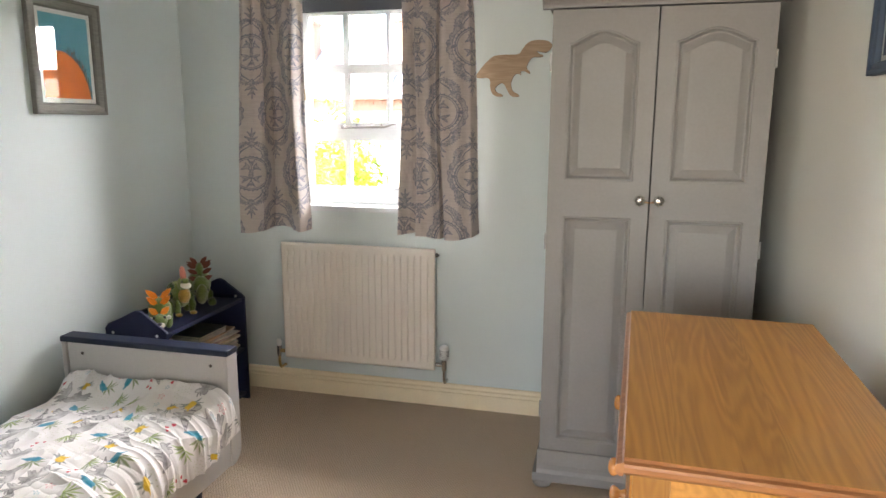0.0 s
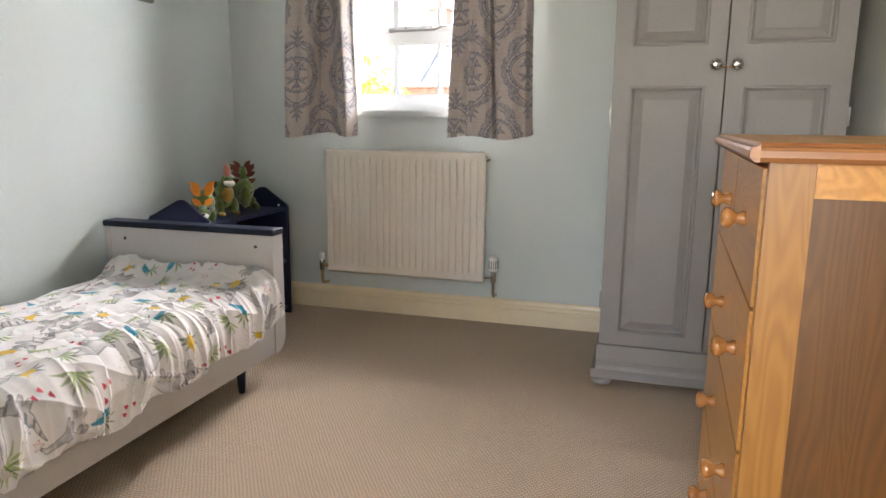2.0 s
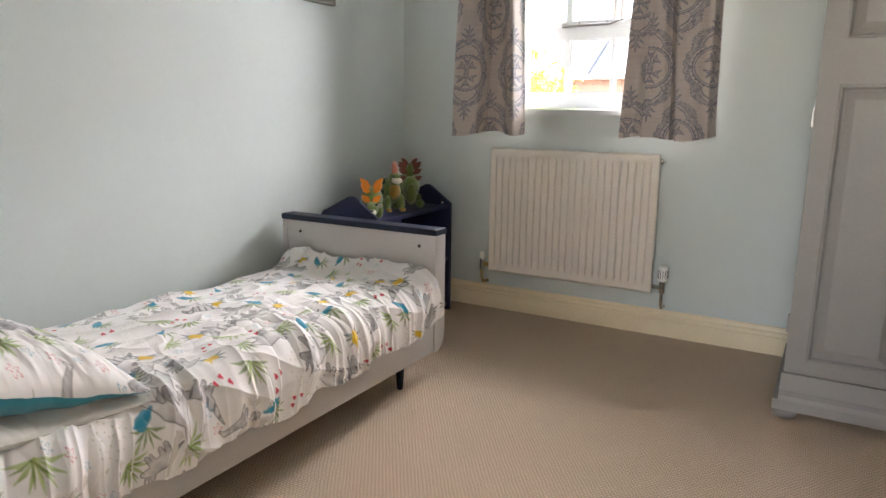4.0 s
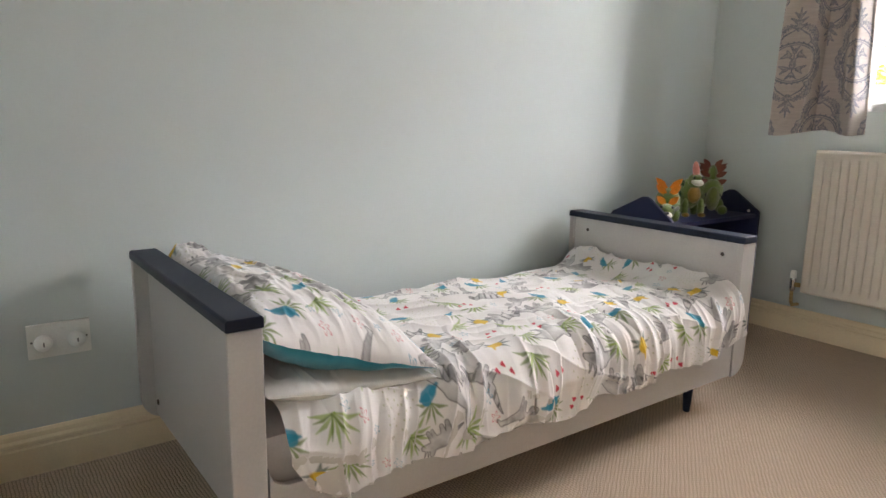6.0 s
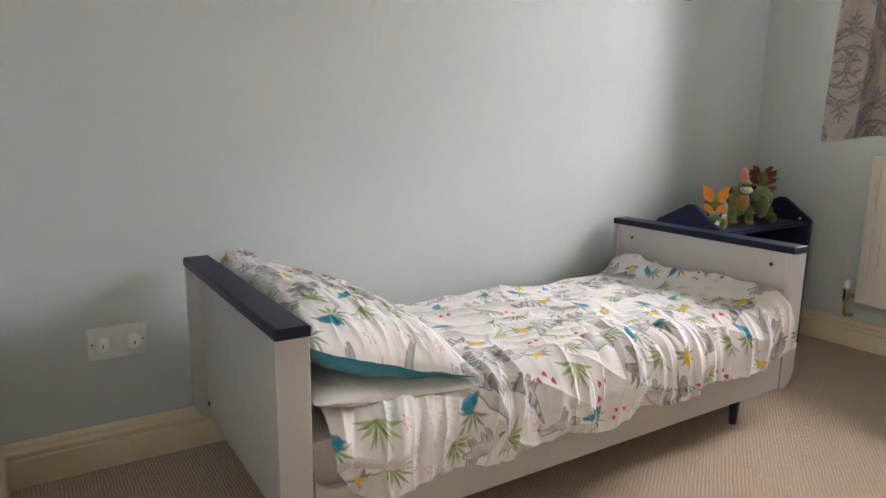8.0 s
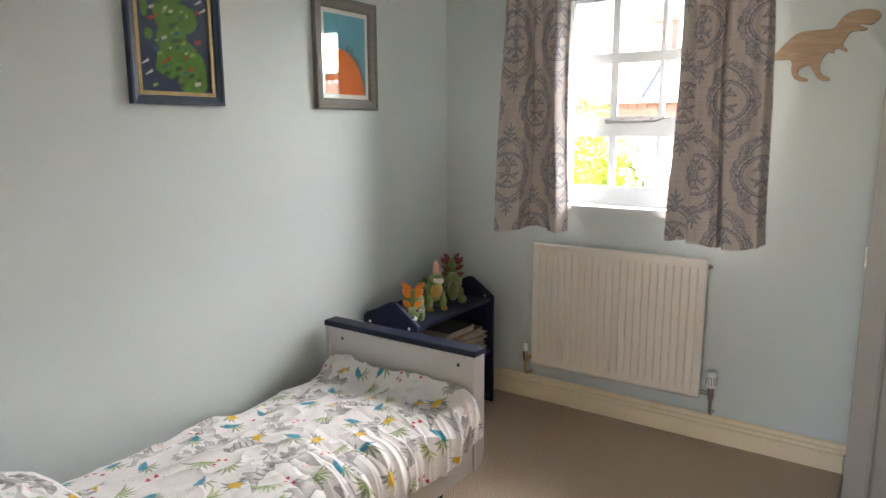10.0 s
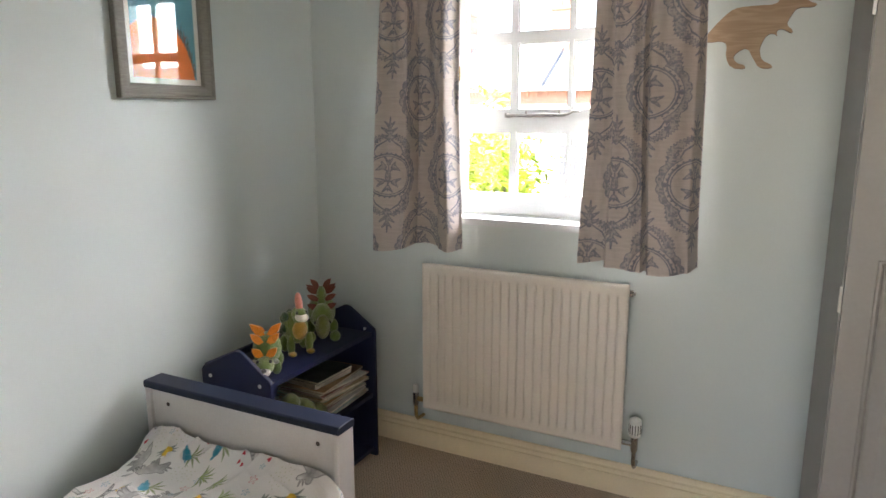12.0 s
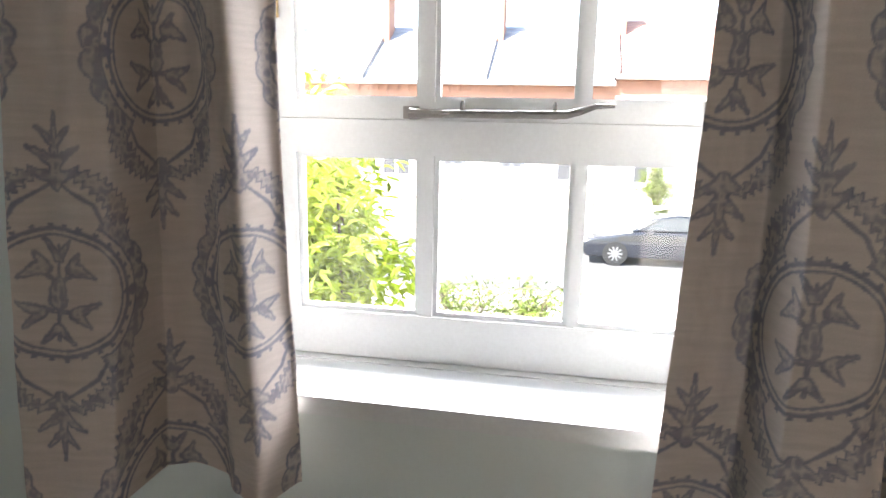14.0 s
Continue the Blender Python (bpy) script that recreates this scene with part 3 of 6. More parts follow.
def curtain(name, xa, xb, ridge, edge_a, edge_b, seed, motif, label):
    """A lined curtain that hangs in soft folds. ridge(t): how far the cloth stands off the wall at t of its width, at the hem."""
    nu, nv = 330, 640
    fine = np.linspace(0, 1, 2000)
    way = np.concatenate([[0], np.cumsum(np.hypot(np.diff(fine) * (xb - xa), np.diff(ridge(fine))))])
    t = np.interp(np.linspace(0, way[-1], nu), way, fine)[:, None] * np.ones((1, nv))
    h = np.linspace(0, 1, nv)[None, :] * np.ones((nu, 1))
    z0, z1 = 0.888, 2.13
    # tighter, shallower pleats towards the heading
    top = 0.055 + 0.022 * np.sin(t * 2 * np.pi * 5.5 + seed)
    off = ridge(t) * (1 - h) ** 0.8 + (ridge(t) * 0.55 + top * 0.45) * (1 - (1 - h) ** 0.8)
    off = off + 0.006 * (fbm(t * 5 + seed, h * 7, seed) - 0.5) * 2 + 0.0025 * (fbm(t * 22, h * 40, seed + 3) - 0.5)
    lean = edge_a(h) * (1 - t) + edge_b(h) * t
    x = xa + (xb - xa) * t + lean + 0.008 * np.sin(h * 5 + t * 6 + seed)
    y = YW - 0.012 - off
    z = z0 + (z1 - z0) * h + (1 - h) ** 8 * 0.008 * np.sin(t * 9 + seed) - 0.10 * (1 - h) * (off - 0.09) * 0.8
    P = np.stack([x, y, z], -1)
    arc = np.concatenate([[0], np.cumsum(np.hypot(np.diff(x[:, 48]), np.diff(y[:, 48])))])
    u = (arc - np.interp(motif[0], x[:, 200], arc))[:, None] + 0 * h
    v = z - motif[1]
    ink = damask(u, v) * (0.72 + 0.3 * fbm(u * 45, v * 45, 12, 2))
    slub = fbm(u * 20, v * 260, 9, 3)
    ground = np.array([0.56, 0.49, 0.46]) * (0.9 + 0.22 * slub[..., None])
    blue = np.array([0.140, 0.155, 0.225]) * (0.85 + 0.35 * slub[..., None])
    col = ground * (1 - ink[..., None]) + blue * ink[..., None]
    ob = sheet(name, P, col, PRINT_CURTAIN)
    line(P, ob, (0, 0.005, 0), "lining", "plain pale lining")
    return tagged(ob, label, "curtain", group="pair of curtains")


def bumps(*rows):
    """A smooth profile through (t, value) pairs."""
    ts, vs = [r[0] for r in rows], [r[1] for r in rows]

    def f(t):
        out = np.zeros_like(t)
        for k in range(len(rows) - 1):
            m = (t >= ts[k]) & (t <= ts[k + 1])
            s = (t - ts[k]) / (ts[k + 1] - ts[k])
            s = s * s * (3 - 2 * s)
            out = np.where(m, vs[k] + (vs[k + 1] - vs[k]) * s, out)
        return out
    return f


curtain("curtain", -1.815, -1.47, bumps((0, 0.12), (0.1, 0.185), (0.28, 0.175), (0.43, 0.165), (0.465, 0.07), (0.58, 0.062), (0.68, 0.066), (0.77, 0.095), (0.88, 0.112), (1, 0.05)),
        lambda h: 0.03 * h, lambda h: -0.02 * h, 3, (-1.640, 1.450), "taupe lined curtain with blue-grey damask medallions, drawn open")
curtain("curtain", -1.005, -0.612, bumps((0, 0.085), (0.12, 0.07), (0.20, 0.06), (0.26, 0.15), (0.45, 0.155), (0.53, 0.14), (0.56, 0.100), (0.60, 0.14), (0.80, 0.15), (0.94, 0.13), (1, 0.06)),
        lambda h: 0.02 * h, lambda h: -0.06 * h, 5, (-0.788, 1.456), "taupe lined curtain with blue-grey damask medallions, drawn open")
track = thing("curtain_track", "slim white curtain track above the window", "curtain track", at=(-1.21, YW, 2.13))
under(part("rail", box(-1.84, -0.58, YW - 0.085, YW - 0.06, 2.132, 2.15, 0.004), PLASTIC_WHITE), track)
for bx in (-1.75, -1.2, -0.68):
    under(part("bracket", box(bx - 0.012, bx + 0.012, YW - 0.06, YW, 2.134, 2.148, 0.002), PLASTIC_WHITE), track)

# ---------------------------------------------------------------- radiator
rad = thing("radiator", "cream-white ribbed panel radiator under the window", "radiator", at=(-1.23, 3.26, 0.21))
RX0, RX1, RY, RZ0, RZ1 = -1.631, -0.832, 3.239, 0.212, 0.816
NR = 24
gx = np.linspace(0, 1, NR * 10 + 1)
gz = np.concatenate([[0, 0.006, 0.012, 0.018, 0.03, 0.036, 0.042, 0.048, 0.054, 0.06], np.linspace(0.07, RZ1 - RZ0 - 0.07, 12),
                     RZ1 - RZ0 - np.array([0.06, 0.054, 0.048, 0.042, 0.036, 0.03, 0.018, 0.012, 0.006, 0])])
GX, GZ = np.meshgrid(gx, gz, indexing='ij')
ph = (GX * NR) % 1.0
flute = np.clip((np.abs(ph - 0.5) - 0.33) / 0.10, 0, 1)
ends = np.clip((np.minimum(GZ, RZ1 - RZ0 - GZ) - 0.032) / 0.014, 0, 1)
side = np.clip(np.minimum(GX, 1 - GX) / 0.012, 0, 1)
rim = np.clip(np.minimum(np.minimum(GZ, RZ1 - RZ0 - GZ), np.minimum(GX, 1 - GX) * 0.8) / 0.006, 0, 1)
depth = 0.008 * flute * ends * np.where((GX < 0.012) | (GX > 0.988), 0, 1) + 0.006 * (1 - rim) ** 2
RP = np.stack([RX0 + (RX1 - RX0) * GX, RY + depth, RZ0 + GZ], -1)
pan = sheet("panel", RP, np.ones(RP.shape), RAD_WHITE, None)
under(pan, rad)
sol = pan.modifiers.new("steel", 'SOLIDIFY')
sol.thickness, sol.offset = 0.004, 1
under(part("back_panel", box(RX0 + 0.002, RX1 - 0.002, RY + 0.016, RY + 0.030, RZ0 + 0.002, RZ1 - 0.002, 0.004), RAD_WHITE), rad)
for bx in (-1.5, -0.96):
    under(part("bracket", box(bx - 0.015, bx + 0.015, RY + 0.030, YW, 0.30, 0.74, 0.002), RAD_WHITE), rad)
under(part("bleed_plug", lathe([(0.012, 0), (0.012, 0.012), (0.006, 0.013), (0.006, 0.02)], pose(RX1, RY + 0.02, RZ1 - 0.03, 0, 90, 0), 12), CHROME), rad)


def valve(px, sign, thermo):
    """A radiator valve with its tail, body, cap and pipe."""
    body = under(part("valve", tube([(px, RY + 0.02, 0.236), (px + sign * 0.03, RY + 0.02, 0.236), (px + sign * 0.045, RY + 0.02, 0.236)], 0.010, 12), BRASS if not thermo else CHROME), rad)
    vx = px + sign * 0.045
    under2(part("valve_body", lathe([(0.010, -0.03), (0.013, -0.02), (0.013, 0.02), (0.011, 0.03)], pose(vx, RY + 0.02, 0.236), 14), CHROME), body)
    under2(part("pipe", tube([(vx, RY + 0.02, 0.21), (vx, RY + 0.02, 0.175), (vx, RY + 0.024, 0.155), (vx, RY + 0.035, 0.14), (vx, YW, 0.135)], 0.0075, 10), CHROME if thermo else BRASS), body)
    if thermo:
        head = bmesh.new()
        lathe([(0.012, 0.262), (0.020, 0.268), (0.022, 0.275), (0.022, 0.318), (0.020, 0.330), (0.012, 0.336), (0.003, 0.337)], pose(vx, RY + 0.02, 0), 24, head)
        hd = under2(part("thermostat_head", head, PLASTIC_WHITE, None, "white plastic thermostat head", 40), body)
        sl = bmesh.new()
        for k in range(14):
            a = 2 * math.pi * k / 14
            m = pose(vx, RY + 0.02, 0.297, 0, 0, math.degrees(a))
            q = add_box(bmesh.new(), 0.0215, 0.0228, -0.0012, 0.0012, -0.018, 0.018)
            for f in q.faces:
                sl.faces.new([sl.verts.new(m @ v.co) for v in f.verts])
            q.free()
        under2(part("grip_slots", sl, PLASTIC_DARK), body)
    else:
        under2(part("cap", lathe([(0.010, 0.262), (0.0125, 0.264), (0.0125, 0.29), (0.010, 0.296), (0.003, 0.298)], pose(vx, RY + 0.02, 0), 16), PLASTIC_WHITE, None, "white plastic cap", 40), body)


valve(RX1, 1, True)
valve(RX0, -1, False)

# ---------------------------------------------------------------- wooden dinosaur plaque
# outline in centimetres from the tip of the tail
DINO = [(-1.3, 0.2), (0.1, 2.1), (2.9, 5.5), (6.4, 8.9), (8.7, 9.8), (14.1, 10.0), (19.0, 9.9), (20.3, 11.8), (22.3, 14.7), (25.0, 15.9), (28.4, 16.0), (31.7, 15.6), (33.7, 14.1), (33.4, 12.2), (31.1, 10.4), (29.4, 10.6), (26.6, 11.4), (28.1, 10.0), (30.1, 9.4), (29.1, 8.5), (24.9, 8.8), (23.4, 6.7), (22.2, 4.0), (24.2, 2.3), (23.9, 1.2), (21.4, 2.9), (19.7, 2.4), (20.1, 0.6), (19.2, 1.6), (17.2, 1.4), (15.7, -1.7), (15.6, -3.7), (16.4, -6.2), (19.4, -7.6), (19.4, -8.7), (15.7, -8.5), (13.9, -5.5), (12.0, -2.1), (9.2, -3.5), (8.1, -5.0), (9.2, -6.7), (11.9, -7.5), (11.8, -8.7), (7.8, -8.2), (6.0, -5.0), (6.2, -0.8), (4.0, 0.1), (1.5, -0.3)]


def rounded(points, times=2):
    for _ in range(times):
        out = []
        for a, b in zip(points, points[1:] + points[:1]):
            out += [(a[0] * 0.75 + b[0] * 0.25, a[1] * 0.75 + b[1] * 0.25), (a[0] * 0.25 + b[0] * 0.75, a[1] * 0.25 + b[1] * 0.75)]
        points = out
    return points


dn = prism(rounded([(-0.65 + x / 100, 1.613 + z / 100) for x, z in DINO], 1), 1, YW - 0.016, YW - 0.004)
for f in dn.faces:
    f.material_index = 0 if abs(f.normal.y) > 0.9 else 1
dplaque = part("wooden_dinosaur", dn, [PLY, PLY_EDGE])
tagged(dplaque, "flat cut-out plywood dinosaur hung on the blue wall", "wall ornament")
dplaque.location = (0, 0.004, 0)

# ---------------------------------------------------------------- wardrobe
wr = thing("wardrobe", "grey painted two-door wardrobe with arched raised panels", "wardrobe", at=(0.11, 2.98, 0))
WX0, WX1, WY, WB = -0.258, 0.472, 2.668, 3.29


def mitre(points, d):
    """The outline moved inwards by d, corner by corner (points run anticlockwise)."""
    out = []
    n = len(points)
    for i in range(n):
        p, a, b = Vector(points[i]), Vector(points[i - 1]), Vector(points[(i + 1) % n])
        e, g = (p - a).normalized(), (b - p).normalized()
        ne, ng = Vector((-e.y, e.x)), Vector((-g.y, g.x))
        k = (ne + ng) / max(1 + ne.dot(ng), 0.3)
        out.append(tuple(p + k * d))
    return out


def raised_panel_door(x0, x1, z0, z1, yf, thick, panels, mat):
    """A door leaf whose panels have a bead, a sunk ground and a fielded middle."""
    bm = bmesh.new()
    outer = [bm.verts.new((x, yf, z)) for x, z in ((x0, z0), (x1, z0), (x1, z1), (x0, z1))]
    edges = [bm.edges.new((outer[i], outer[(i + 1) % 4])) for i in range(4)]
    steps = ((0.0, 0.0), (0.003, -0.003), (0.007, -0.003), (0.011, 0.001), (0.014, 0.009), (0.019, 0.010), (0.045, 0.001), (0.0455, 0.001))
    for pts in panels:
        last = None
        for d, dy in steps:
            ring = [bm.verts.new((x, yf + dy, z)) for x, z in mitre(pts, d)]
            if last is None:
                edges += [bm.edges.new((ring[i], ring[(i + 1) % len(ring)])) for i in range(len(ring))]
            else:
                for i in range(len(ring)):
                    j = (i + 1) % len(ring)
                    bm.faces.new((last[i], last[j], ring[j], ring[i]))
            last = ring
        bm.faces.new(last)
    bmesh.ops.triangle_fill(bm, use_beauty=True, use_dissolve=False, edges=edges, normal=(0, -1, 0))
    back = [bm.verts.new((v.co.x, yf + thick, v.co.z)) for v in outer]
    for i in range(4):
        bm.faces.new((outer[i], outer[(i + 1) % 4], back[(i + 1) % 4], back[i]))
    bm.faces.new(back)
    return bm


def arched(x0, x1, z0, zs, zp):
    """A panel outline with straight sides and an arched top between two small shoulders."""
    pts = [(x0, z0), (x1, z0), (x1, zs)]
    n = 14
    for k in range(n + 1):
        a = k / n
        x = x1 - 0.012 + (x0 - x1 + 0.024) * a
        pts.append((x, zs + (zp - zs) * math.sin(math.pi * a) ** 1.25 * 1.0 + 0.004))
    pts.append((x0, zs))
    return pts


side_t = 0.02
for nm, b in (("side_panel", (WX0, WX0 + side_t, WY + 0.021, WB, 0.15, 1.80)), ("side_panel", (WX1 - side_t, WX1, WY + 0.021, WB, 0.15, 1.80)),
              ("back_panel", (WX0 + side_t, WX1 - side_t, WB - 0.01, WB, 0.15, 1.80)), ("bottom_board", (WX0 + side_t, WX1 - side_t, WY + 0.021, WB - 0.01, 0.15, 0.17)),
              ("top_board", (WX0, WX1, WY + 0.004, WB, 1.80, 1.82))):
    under(part(nm, box(*b, 0.002), WARD_GREY), wr)
WM = 0.1
for k, (x0, x1) in enumerate(((WX0 + 0.003, WM - 0.0025), (WM + 0.0025, WX1 - 0.003))):
    inset = 0.057
    a, b = x0 + inset, x1 - inset
    door = under(part("door", raised_panel_door(x0, x1, 0.157, 1.796, WY, 0.02, [arched(a, b, 1.208, 1.682, 1.722), [(a, 0.204), (b, 0.204), (b, 1.077), (a, 1.077)]], WARD_GREY), WARD_GREY, None, "", 9), wr)
    kx = WM + (-0.033 if k == 0 else 0.031)
    knob = bmesh.new()
    lathe([(0.008, 0), (0.006, 0.006), (0.006, 0.012), (0.014, 0.016), (0.0175, 0.022), (0.016, 0.030), (0.009, 0.034), (0.002, 0.035)], pose(kx, WY, 1.144, 90, 0, 0), 16, knob)
    kn = under2(part("knob", knob, CHROME, None, "faceted silver knob"), door)
    pet = bmesh.new()
    for q in range(8):
        add_ball(pet, (kx + 0.0125 * math.cos(q * math.pi / 4), WY - 0.030, 1.144 + 0.0125 * math.sin(q * math.pi / 4)), (0.0088, 0.0075, 0.0042), (0, -q * 45, 0), 0, 8, 6)
    pt = part("knob_petals", pet, CHROME)
    under2(pt, door)
    hx = WX0 - 0.002 if k == 0 else WX1 + 0.002
    for hz in (0.32, 0.98, 1.62):
        under2(part("hinge", box(hx - 0.003, hx + 0.003, WY + 0.004, WY + 0.016, hz - 0.03, hz + 0.03, 0.001), STEEL), door)
tie = under(part("door_band", tube([(WM - 0.02, WY - 0.012, 1.138), (WM, WY - 0.014, 1.136), (WM + 0.02, WY - 0.012, 1.138)], 0.0025, 8), material("brown elastic band", (0.35, 0.2, 0.1), 0.8)), wr)
COR = ((0, 0), (-0.012, 0.0), (-0.014, 0.010), (-0.022, 0.022), (-0.034, 0.030), (-0.036, 0.055), (0, 0.055))
under(part("cornice", prism([(WY + d, 1.80 + h) for d, h in COR] + [(WY + 0.02, 1.855), (WY + 0.02, 1.80)], 0, WX0 - 0.034, WX1 + 0.034), WARD_GREY), wr)
for s, x in ((1, WX0), (-1, WX1)):
    under(part("cornice_return", prism([(x + s * d, 1.8205 + h * 0.63) for d, h in COR], 1, WY + 0.0205, WB), WARD_GREY), wr)
PL = ((WY - 0.002, 0.153), (WY - 0.006, 0.095), (WY - 0.018, 0.08), (WY - 0.0235, 0.064), (WY - 0.0235, 0.050), (WB, 0.050), (WB, 0.1495), (WY + 0.021, 0.1495), (WY + 0.021, 0.153))
under(part("plinth", prism(PL, 0, WX0 - 0.006, WX1 + 0.006), WARD_GREY), wr)
under(part("plinth_lip", box(WX0 - 0.022, WX1 + 0.022, WY - 0.024, WB, 0.032, 0.066, 0.006, 2), WARD_GREY), wr)
for fx in (WX0 + 0.016, WX1 - 0.016):
    for fy in (WY + 0.008, WB - 0.04):
        under(part("bun_foot", lathe([(0.022, 0), (0.034, 0.006), (0.038, 0.016), (0.034, 0.026), (0.026, 0.0325)], pose(fx, fy, 0), 20), WARD_GREY, None, "", 50), wr)

# ---------------------------------------------------------------- chest of drawers
ch = thing("chest_of_drawers", "honey oak chest of drawers with turned wooden knobs", "chest of drawers", at=(0.27, 1.59, 0))
CX0, CX1, CY0, CY1, CZ = 0.016, 0.420, 1.152, 1.935, 0.906
TX0, TX1, TY0, TY1, TZ = -0.010, 0.428, 1.130, 1.957, 0.930
edges = [TX0 + 0.012, 0.075, 0.165, 0.245, 0.320, 0.38, TX1]
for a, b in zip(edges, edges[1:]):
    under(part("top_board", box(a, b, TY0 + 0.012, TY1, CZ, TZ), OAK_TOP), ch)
NOSE = ((0, 0), (0.003, -0.004), (0.010, -0.006), (0.012, -0.010), (0.012, -0.018), (0.006, -0.024), (0, -0.024))
under(part("top_edge", prism([(TX0 + 0.012 - d, TZ + h) for d, h in NOSE], 1, TY0 + 0.0, TY1), OAK_EDGE), ch)
under(part("top_edge", prism([(TY0 + 0.012 - d, TZ + h) for d, h in NOSE], 0, TX0 + 0.012, TX1), OAK_EDGE), ch)
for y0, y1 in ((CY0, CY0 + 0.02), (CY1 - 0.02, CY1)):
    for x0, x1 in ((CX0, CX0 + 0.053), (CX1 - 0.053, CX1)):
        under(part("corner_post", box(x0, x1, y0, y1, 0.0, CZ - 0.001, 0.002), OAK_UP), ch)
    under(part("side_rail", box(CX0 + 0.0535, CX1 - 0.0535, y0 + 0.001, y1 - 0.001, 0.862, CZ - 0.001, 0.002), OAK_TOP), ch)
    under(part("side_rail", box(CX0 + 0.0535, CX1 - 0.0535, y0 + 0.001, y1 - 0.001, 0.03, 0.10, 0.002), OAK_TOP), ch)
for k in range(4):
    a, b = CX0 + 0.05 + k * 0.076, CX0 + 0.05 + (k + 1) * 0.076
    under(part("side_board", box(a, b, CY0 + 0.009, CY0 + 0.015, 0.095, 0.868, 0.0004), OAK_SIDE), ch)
under(part("side_panel", box(CX0 + 0.05, CX1 - 0.05, CY1 - 0.015, CY1 - 0.009, 0.095, 0.85), OAK_UP), ch)
under(part("back_panel", box(CX1 - 0.008, CX1, CY0 + 0.0205, CY1 - 0.0205, 0.03, CZ - 0.001), OAK_UP), ch)
under(part("inner_frame", box(CX0 + 0.012, CX0 + 0.022, CY0 + 0.0205, CY1 - 0.0205, 0.03, CZ - 0.001), OAK_FRONT), ch)
under(part("plinth", box(CX0 + 0.001, CX0 + 0.0115, CY0 + 0.0205, CY1 - 0.0205, 0.0, 0.085, 0.002), OAK_FRONT), ch)
KN = [(0.011, 0), (0.012, 0.004), (0.008, 0.010), (0.008, 0.014), (0.013, 0.019), (0.0165, 0.025), (0.0155, 0.031), (0.010, 0.035), (0.002, 0.036)]
mid = (CY0 + CY1) / 2
rowsz = [(0.712, 0.896), (0.505, 0.706), (0.298, 0.499), (0.092, 0.292)]
for r, (z0, z1) in enumerate(rowsz):
    spans = ((CY0 + 0.0235, mid - 0.002), (mid + 0.002, CY1 - 0.0235)) if r == 0 else ((CY0 + 0.0235, CY1 - 0.0235),)
    for y0, y1 in spans:
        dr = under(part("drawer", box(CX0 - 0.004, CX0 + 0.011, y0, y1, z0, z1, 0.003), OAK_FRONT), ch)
        for ky in (((y0 + y1) / 2 + (-0.02 if y0 < mid - 0.1 else -0.10),) if r == 0 else (mid - 0.235, mid + 0.055)):
            kz = (z0 + z1) / 2 + 0.006
            k = part("knob", lathe(KN, pose(CX0 - 0.004, ky, kz, 0, -90, 0), 18), KNOB_WOOD, None, "turned wooden knob", 50)
            under2(k, dr)
# it stands a little askew to the wall
ch.rotation_euler = (0, 0, radians(-2.2))
ch.location.x += 0.017

# ---------------------------------------------------------------- bed
bed = thing("toddler_bed", "pale grey child's bed with navy capped ends and dark tapered legs", "bed", at=(-1.785, 1.545, 0))
BX0, BX1 = -2.143, -1.401
BOLT = material("bolt hole brown", (0.05, 0.035, 0.03), 0.5, vary=0.05, bump=0)


def post_outline(y0, y1, out):
    """A side board of a bed end: upright, with its lower outer corner rounded. out: the outward way along y."""
    r, z0, z1 = 0.06, 0.10, 0.543
    a, b = (y0, y1) if out > 0 else (y1, y0)
    pts = [(a, z0), ]
    for k in range(7):
        t = -math.pi / 2 + k * math.pi / 12
        pts.append((b - out * r + out * r * math.cos(t), z0 + r + r * math.sin(t)))
    pts += [(b, z1), (a, z1)]
    return pts


def bed_end(y0, y1, out):
    cap = under(part("cap", prism([(y0, 0.5435), (y1, 0.5435), (y1, 0.562), (y1 - 0.004, 0.566), (y0 + 0.004, 0.566), (y0, 0.562)], 0, BX0 - 0.003, BX1 + 0.003, 0.0015, 1), BED_NAVY, None, "navy lacquered top rail"), bed)
    for x0, x1 in ((BX0, BX0 + 0.020), (BX1 - 0.020, BX1)):
        under(part("side_board", prism(post_outline(y0 + 0.002, y1 - 0.002, out), 0, x0, x1, 0.002, 1), BED_GREY), bed)
    p0, p1 = (y0 + 0.014, y0 + 0.032) if out > 0 else (y1 - 0.032, y1 - 0.014)
    pn = under(part("end_panel", box(BX0 + 0.0205, BX1 - 0.0205, p0, p1, 0.115, 0.543, 0.001), BED_GREY), bed)
    inner = p0 if out > 0 else p1
    outer = p1 if out > 0 else p0
    for bx in (-1.478, -2.056):
        under2(part("bolt", lathe([(0.0065, 0), (0.0065, 0.002), (0.003, 0.0025)], pose(bx, inner, 0.498, 90 if out > 0 else -90, 0, 0), 12), BOLT), pn)
    for bz in (0.155, 0.52):
        under2(part("bolt", lathe([(0.0075, 0), (0.0075, 0.003), (0.003, 0.0035)], pose(BX0 + 0.045 if bz < 0.3 else BX0 + 0.03, outer, bz, -90 if out > 0 else 90, 0, 0), 12), BOLT), pn)


